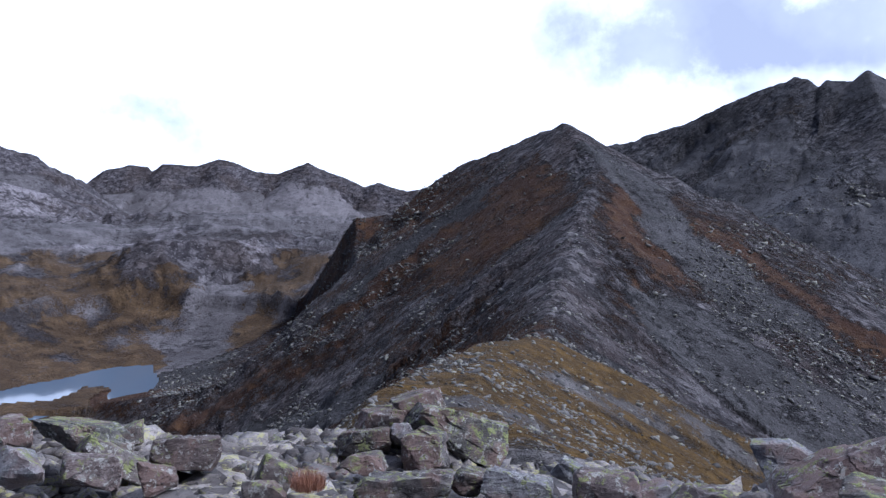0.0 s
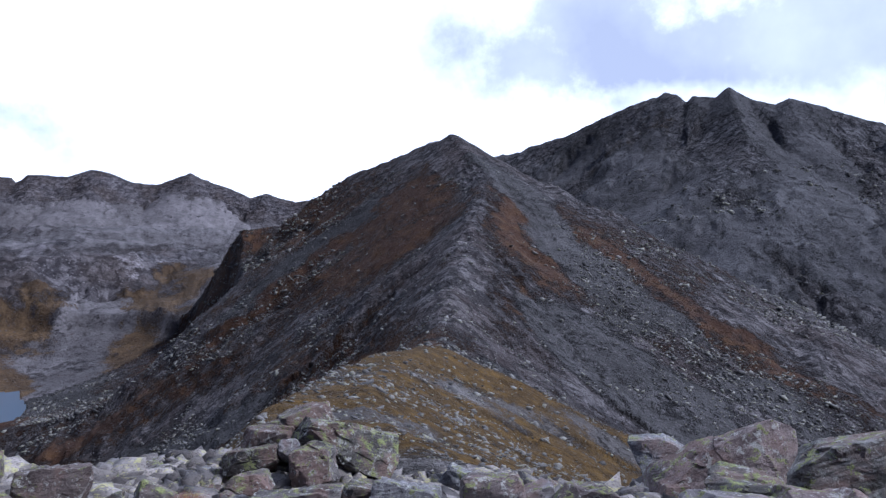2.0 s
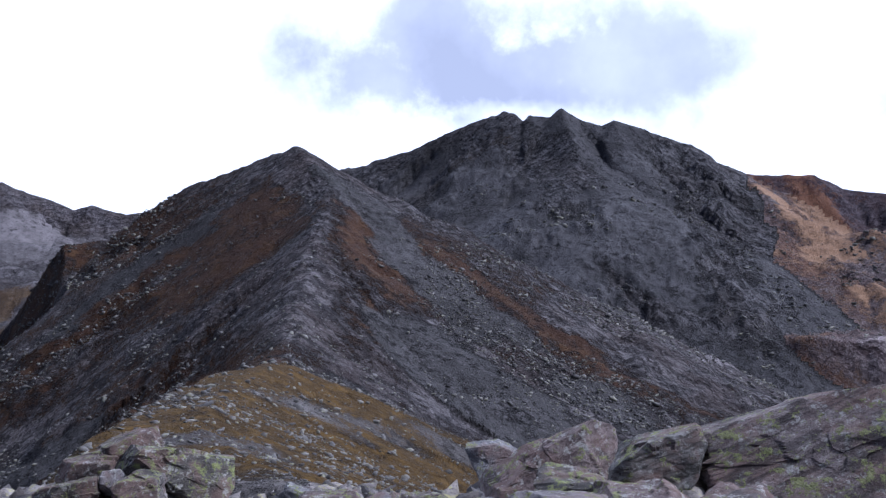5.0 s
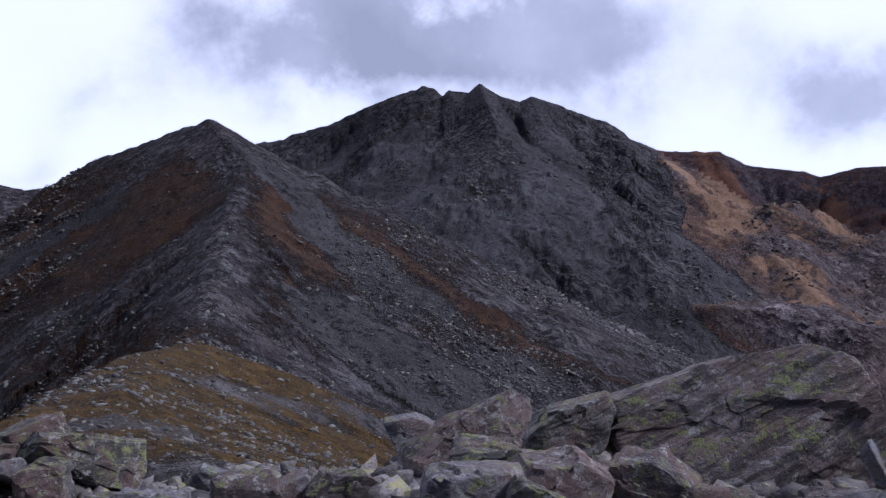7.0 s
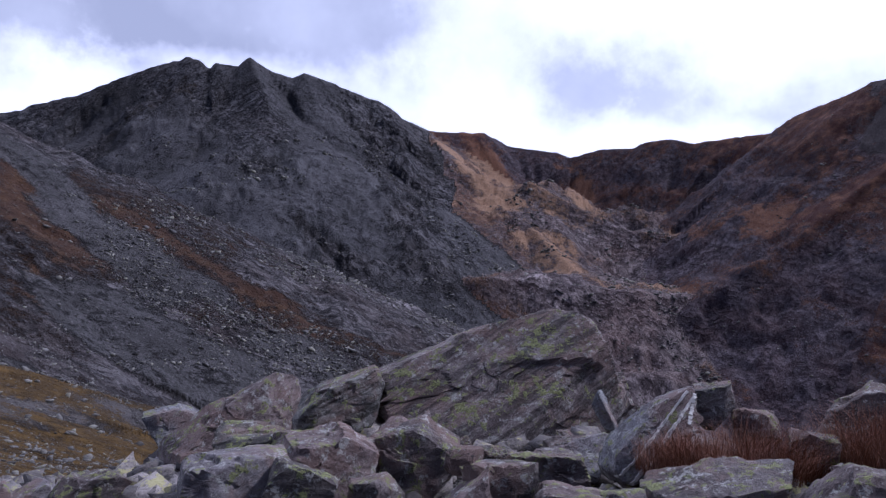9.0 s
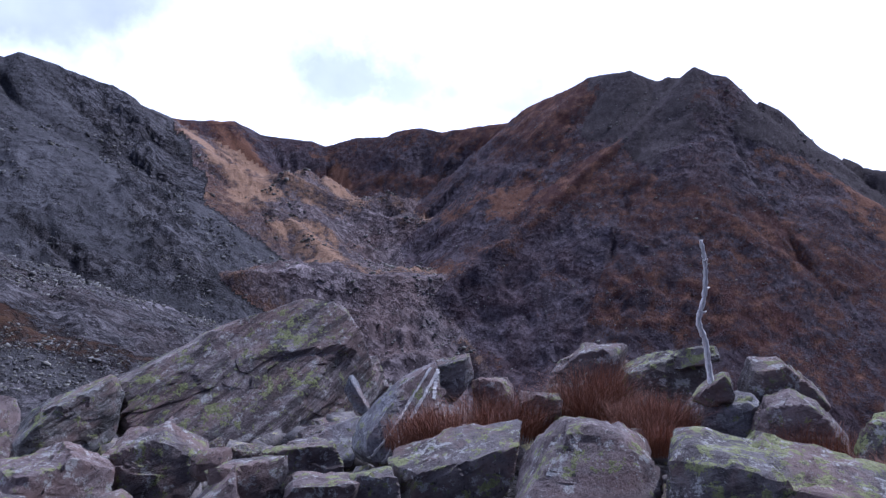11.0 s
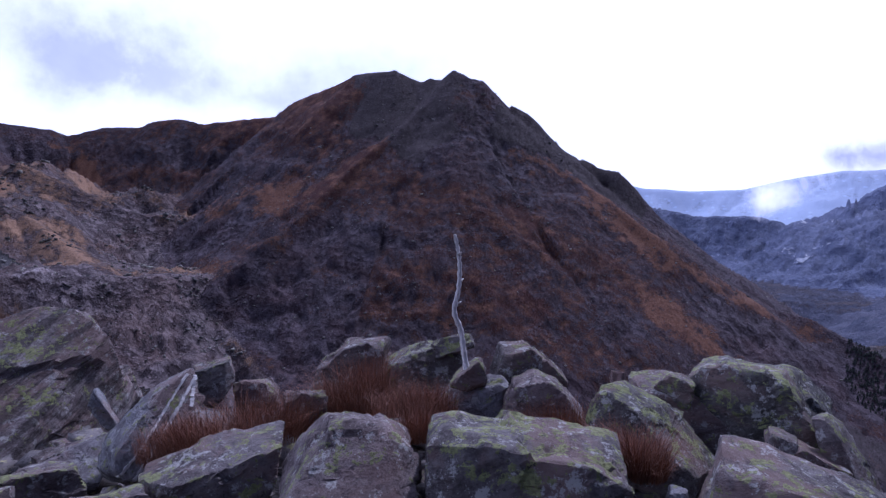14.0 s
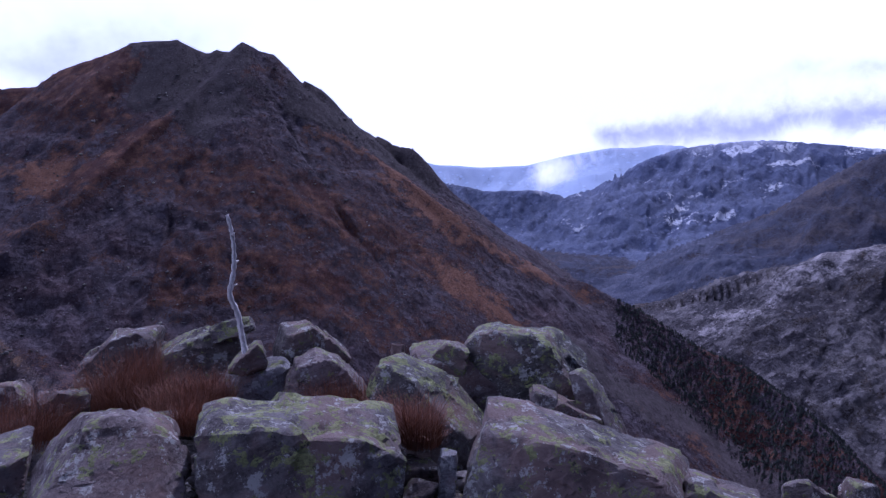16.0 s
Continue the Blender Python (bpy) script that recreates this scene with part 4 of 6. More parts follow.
    def piece(name, faces, look_, parent=None):
        used, inv = np.unique(faces, return_inverse=True)
        me = bpy.data.meshes.new(name)
        me.vertices.add(len(used))
        me.vertices.foreach_set("co", verts[used].astype(np.float32).ravel())
        me.loops.add(len(faces) * 4)
        me.loops.foreach_set("vertex_index", inv.astype(np.int32).ravel())
        me.polygons.add(len(faces))
        me.polygons.foreach_set("loop_start", np.arange(0, len(faces) * 4, 4, dtype=np.int32))
        me.polygons.foreach_set("loop_total", np.full(len(faces), 4, np.int32))
        me.update(calc_edges=True)
        for key, val in weights.items():
            at = me.attributes.new(key, "FLOAT", "POINT")
            at.data.foreach_set("value", val[used].astype(np.float32))
        me.shade_smooth()
        me.materials.append(look_)
        ob = new(name, me)
        ob.parent = parent
        return ob

    for reg, (name, label) in NAMES.items():
        mine = where == reg
        if not mine.any():
            continue
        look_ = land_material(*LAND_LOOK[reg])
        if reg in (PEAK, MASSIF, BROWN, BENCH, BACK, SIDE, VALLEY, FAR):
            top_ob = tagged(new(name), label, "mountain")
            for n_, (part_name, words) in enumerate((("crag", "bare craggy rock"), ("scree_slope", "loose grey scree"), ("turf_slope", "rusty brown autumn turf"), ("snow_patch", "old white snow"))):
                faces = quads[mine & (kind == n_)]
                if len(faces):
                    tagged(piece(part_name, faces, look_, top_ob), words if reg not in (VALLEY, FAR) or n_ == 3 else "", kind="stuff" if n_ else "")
        elif reg == GROUND:
            tagged(piece(name, quads[mine], look_), label, "ground", kind="structure")
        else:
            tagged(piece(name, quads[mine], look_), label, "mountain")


build_land()


def build_lake():
    m, t, b = material("lake_water")
    n = Nodes(t)
    # light blue base makes up part of the sky's reflection
    b.inputs["Base Color"].default_value = (0.13, 0.18, 0.25, 1)
    b.inputs["Roughness"].default_value = 0.06
    b.inputs["IOR"].default_value = 1.33
    b.inputs["Specular IOR Level"].default_value = 1.0
    pts = np.array([plan(bb, dd) for bb, dd in LAKE_ROWS])
    c = (pts.min(axis=0) + pts.max(axis=0)) / 2
    # the water's sheet reaches under the shore all round
    turn = np.radians(np.arange(0, 360, 15))
    out = np.array([[math.sin(a), math.cos(a)] for a in turn])
    reach = np.max((pts - c) @ out.T, axis=0) + 12
    bm = bmesh.new()
    bm.faces.new([bm.verts.new((c[0] + o[0] * q, c[1] + o[1] * q, LAKE_Z)) for o, q in zip(out, reach)])
    bmesh.ops.recalc_face_normals(bm, faces=bm.faces)
    me = bpy.data.meshes.new("lake_water")
    bm.to_mesh(me)
    if me.polygons[0].normal.z < 0:
        me.flip_normals()
    me.materials.append(m)
    tagged(new("lake", me), "small calm mountain lake reflecting the pale sky", "lake", kind="structure")


build_lake()


# ---- dark wood on the lower slopes ----
WOOD_LINES = [
    (34, [(112.3, 740), (115.8, 708), (119.1, 681), (122.4, 646), (125.5, 614), (129.8, 590)]),
    (40, [(119.0, 740), (121.0, 703), (124.6, 658), (128.4, 609), (131.5, 590)]),
]


def wood_material():
    m, t, b = material("conifer_needles")
    n = Nodes(t)
    geo = t.nodes.new("ShaderNodeNewGeometry")
    c = n.mix(geo.outputs["Random Per Island"], (0.026, 0.034, 0.036), (0.062, 0.066, 0.048))
    t.links.new(n.mix(n.ramp(n.noise(geo.outputs["Position"], 0.9, 3), 0.4, 0.65, 0, 0.5), c, (0.014, 0.018, 0.016)), b.inputs["Base Color"])
    b.inputs["Roughness"].default_value = 0.95
    return m


def build_wood():
    rng = np.random.RandomState(77)
    n = 9000
    b, r = rng.uniform(111, 132, n), rng.uniform(540, 800, n)
    x, y = np.sin(np.radians(b)) * r, np.cos(np.radians(b)) * r
    near = np.full(n, 9.0)
    for width, pts in WOOD_LINES:
        near = np.minimum(near, near_line(x + 16 * fbm(x, y, 30, 3, 5), y + 16 * fbm(x, y, 30, 3, 6), pts) / width)
    keep = near + rng.uniform(-0.25, 0.25, n) < 1.0
    x, y = x[keep], y[keep]
    z = land(x, y)[0]
    verts, faces = [], []
    for px, py, pz in zip(x, y, z):
        tall, turn = rng.uniform(1.2, 3.4), rng.uniform(0, 6.3)
        wide = tall * rng.uniform(0.45, 0.7)
        # a spindly trunk, then four uneven whorls of boughs
        i = len(verts)
        verts += [(px - 0.12, py, pz - 1), (px + 0.12, py, pz - 1), (px, py + 0.12, pz - 1), (px, py, pz + 0.6 * tall)]
        faces += [(i, i + 1, i + 3), (i + 1, i + 2, i + 3), (i + 2, i, i + 3)]
        for k in range(4):
            low, rad = tall * (0.08 + 0.21 * k), wide * (1 - 0.21 * k)
            i = len(verts)
            verts.append((px, py, pz + low + tall * 0.34))
            for j in range(7):
                a, q = turn + j * 0.9 + 0.4 * k, rad * rng.uniform(0.55, 1.15)
                verts.append((px + math.cos(a) * q, py + math.sin(a) * q, pz + low - rng.uniform(0, 0.06) * tall))
            faces += [(i, i + 1 + j, i + 1 + (j + 1) % 7) for j in range(7)]
    me = bpy.data.meshes.new("wood")
    me.from_pydata(verts, [], faces)
    me.materials.append(wood_material())
    tagged(new("wood", me), "dark conifer wood on the lower mountain slope", "trees", kind="stuff")


build_wood()


# ---- cloud resting on the far range ----
def build_cloud_bank():
    m, t, b = material("cloud")
    n = Nodes(t)
    p = n.pos()
    puff = n.noise(p, 0.0048, 8, 0.68, 0.4)
    cover = n.ramp(n.calc("ADD", n.attr("cover"), n.calc("MULTIPLY", n.calc("SUBTRACT", puff, 0.5), 1.6)), 0.15, 1.0)
    shade = n.ramp(n.calc("ADD", n.attr("under"), n.calc("MULTIPLY", n.calc("SUBTRACT", n.noise(p, 0.006, 6, 0.6), 0.5), 1.4)), 0.2, 0.9)
    glow = t.nodes.new("ShaderNodeEmission")
    t.links.new(n.mix(shade, (2.2, 2.25, 2.5), (1.0, 1.05, 1.3)), glow.inputs[0])
    clear = t.nodes.new("ShaderNodeBsdfTransparent")
    mix = t.nodes.new("ShaderNodeMixShader")
    t.links.new(cover, mix.inputs[0])
    t.links.new(clear.outputs[0], mix.inputs[1])
    t.links.new(glow.outputs[0], mix.inputs[2])
    t.links.new(mix.outputs[0], t.nodes["Material Output"].inputs[0])
    az, el = np.meshgrid(np.arange(102.0, 140.0, 0.25), np.arange(-4.0, 6.0, 0.2), indexing="ij")
    r = 3480 + 60 * fbm(az, el, 3.0, 3, 210)
    a = np.radians(az)
    verts = np.stack([np.sin(a) * r, np.cos(a) * r, EYE + r * np.tan(np.radians(el))], -1).reshape(-1, 3)
    # lower edge of the bank by bearing, and a bright puff in the gap beside it
    foot = np.interp(az, (102, 107, 109, 111, 113, 116, 120, 124, 130, 140), (4.0, 2.4, 0.3, -0.9, -0.8, -0.3, -0.1, 0.2, 0.5, 0.8))
    puff = np.exp(-((az - 107.7 - 0.7 * el) / 2.4) ** 2 - ((el + 1.7) / 1.5) ** 2)
    cover = np.maximum(smoothstep(-1.2, 1.7, el - foot) * smoothstep(5.8, 3.4, el), 0.8 * puff)
    under = np.exp(-((el - foot - 0.6) / 2.0) ** 2) * smoothstep(107.5, 111.5, az)
    rows, cols = az.shape
    ids = np.arange(rows * cols).reshape(rows, cols)
    quads = np.stack([ids[:-1, :-1], ids[1:, :-1], ids[1:, 1:], ids[:-1, 1:]], -1).reshape(-1, 4)
    me = bpy.data.meshes.new("cloud_bank")
    me.from_pydata(verts.tolist(), [], quads.tolist())
    for key, val in (("cover", cover), ("under", under)):
        at = me.attributes.new(key, "FLOAT", "POINT")
        at.data.foreach_set("value", val.reshape(-1).astype(np.float32))
    me.shade_smooth()
    me.materials.append(m)
    ob = new("backdrop", me)
    ob.visible_shadow = False
    tagged(ob, "white and grey cloud bank resting on the far range", "cloud", kind="structure")


build_cloud_bank()


# ---- boulders ----
def ball(levels):
    bm = bmesh.new()
    bmesh.ops.create_icosphere(bm, subdivisions=levels, radius=1)
    co = np.array([v.co[:] for v in bm.verts])
    faces = [tuple(v.index for v in f.verts) for f in bm.faces]
    bm.free()
    return co, faces


BALLS = {k: ball(k) for k in (1, 2, 3, 4, 5, 6)}


def noise3(p, wave, octaves, seed):
    return (fbm(p[:, 0] + 0.7 * p[:, 2], p[:, 1] - 0.4 * p[:, 2], wave, octaves, seed) + fbm(p[:, 1] + 0.9 * p[:, 2], p[:, 2] - 0.5 * p[:, 0], wave, octaves, seed + 9)) * 0.7


def stone_mesh(name, size, shape, seed, level, profile=(), face=0, fronts=()):
    """A broken block: planes cut from a ball, edges worn, surface pitted. shape: block, slab, wedge or round.
    profile: corners of its upright outline, -1 to 1; face: how far its front leans back, degrees;
    fronts: the planes of a front with more than one face."""
    rng = np.random.RandomState(seed)
    co, faces = BALLS[level]
    half = np.array(size) / 2
    planes = []
    for ax in range(3):
        for sg in (-1, 1):
            v = np.zeros(3)
            v[ax] = sg
            v += rng.normal(0, {"block": 0.11, "slab": 0.09, "wedge": 0.16, "round": 0.3}[shape], 3)
            planes.append((v / np.linalg.norm(v), rng.uniform(0.9, 1.0)))
    for k in range({"block": 6, "slab": 6, "wedge": 7, "round": 9}[shape]):
        v = rng.normal(0, 1, 3)
        v /= np.linalg.norm(v)
        planes.append((v, rng.uniform(1.0, 1.35) if shape != "round" else rng.uniform(0.86, 1.12)))
    if shape == "wedge":
        v = np.array([-0.62, -0.15, 0.78])
        planes.append((v / np.linalg.norm(v), 0.42))
    if profile:
        planes = []
        for (ax, az), (bx, bz) in zip(profile, profile[1:] + profile[:1]):
            v = np.array([az - bz, rng.uniform(-0.14, 0.04), bx - ax])
            v /= np.linalg.norm(v)
            planes.append((v, max(v[0] * ax + v[2] * az, 0.12)))
        a = radians(face)
        lie = 0.62 - 0.0077 * face
        for sx, off in ((rng.uniform(-0.12, 0.12), lie), (0.5, lie + 0.22), (-0.5, lie + 0.22)):
            v = np.array([sx, -math.cos(a), math.sin(a)])
            planes.append((v / np.linalg.norm(v), off))
        if fronts:
            planes = planes[:len(profile)] + [(np.array(v) / np.linalg.norm(v), off) for v, off in fronts]
        planes += [(np.array([0.0, -1.0, 0.0]), 0.95), (np.array([0.1, 0.98, 0.15]), 0.9)]
    inv = np.max([co @ v / d for v, d in planes], axis=0)
    p = co / np.maximum(inv, 0.3)[:, None]
    # corners and edges broken off in flat chips
    for k in range(6):
        v = rng.normal(0, 1, 3)
        v /= np.linalg.norm(v)
        s = p @ v
        p = p * np.minimum(1, rng.uniform(0.88, 0.96) * s.max() / np.maximum(s, 1e-3))[:, None]
    p = p * half
    mean = float(np.mean(half))
    nrm = co / half
    nrm /= np.linalg.norm(nrm, axis=1)[:, None]
    bumps = noise3(p, mean * 0.22, 4, seed + 50) * 0.02
    # faces broken into plates, each a little proud and tilted; large ones, then small ones
    calm = min(1.0, 0.45 / mean) if profile else 1.0
    for count, proud, slant in ((14, 0.018 * calm, 0.10), (60, 0.009 * calm, 0.11)) if level > 3 else ((10, 0.06, 0.2),):
        seeds = p[rng.randint(0, len(p), count)]
        warp = p + 0.16 * mean * np.stack([noise3(p + 3.1 * k, mean * 0.5, 3, seed + 60 + k) for k in range(3)], -1)
        gap = ((warp[:, None, :] - seeds[None]) * np.array([0.8, 0.8, 1.5])) ** 2
        cell = gap.sum(axis=2).argmin(axis=1)
        tilt = rng.uniform(-slant, slant, (count, 3))
        bumps = bumps + rng.uniform(-proud, proud, count)[cell] + ((p - seeds[cell]) * tilt[cell]).sum(axis=1) / mean
    bumps = bumps - np.median(bumps)
    # broken ledges along the rock's layers
    tilt = p @ np.array([rng.uniform(-0.5, 0.5), rng.uniform(-0.3, 0.3), 1.0])
    q = tilt / (mean * 0.34) + 1.1 * noise3(p, mean * 0.9, 3, seed + 90)
    u = q - np.floor(q)
    bumps = bumps + 0.02 * (np.floor(q) + smoothstep(0.42, 0.58, u) - q) * smoothstep(-0.2, 0.3, noise3(p, mean * 1.1, 2, seed + 95))
    p = p + nrm * (bumps * mean)[:, None]
    me = bpy.data.meshes.new(name)
    me.from_pydata(p.tolist(), [], faces)
    me.shade_smooth()
    me.set_sharp_from_angle(angle=radians(24))
    return me


def boulder(x, y, z, w, dep, h, turn, lean, shape, seed, stone, label, back=-14, profile=(), face=0, fronts=()):
    me = stone_mesh("boulder", (w, dep, h), shape, seed, 6 if w > 1.1 else 5 if w > 0.4 else 4, profile, face, fronts)
    me.materials.append(STONES[stone])
    ob = new("boulder", me)
    ob.matrix_world = pose(x, y, z, back, lean, turn)
    return tagged(ob, label, "boulder", "boulders on the summit")


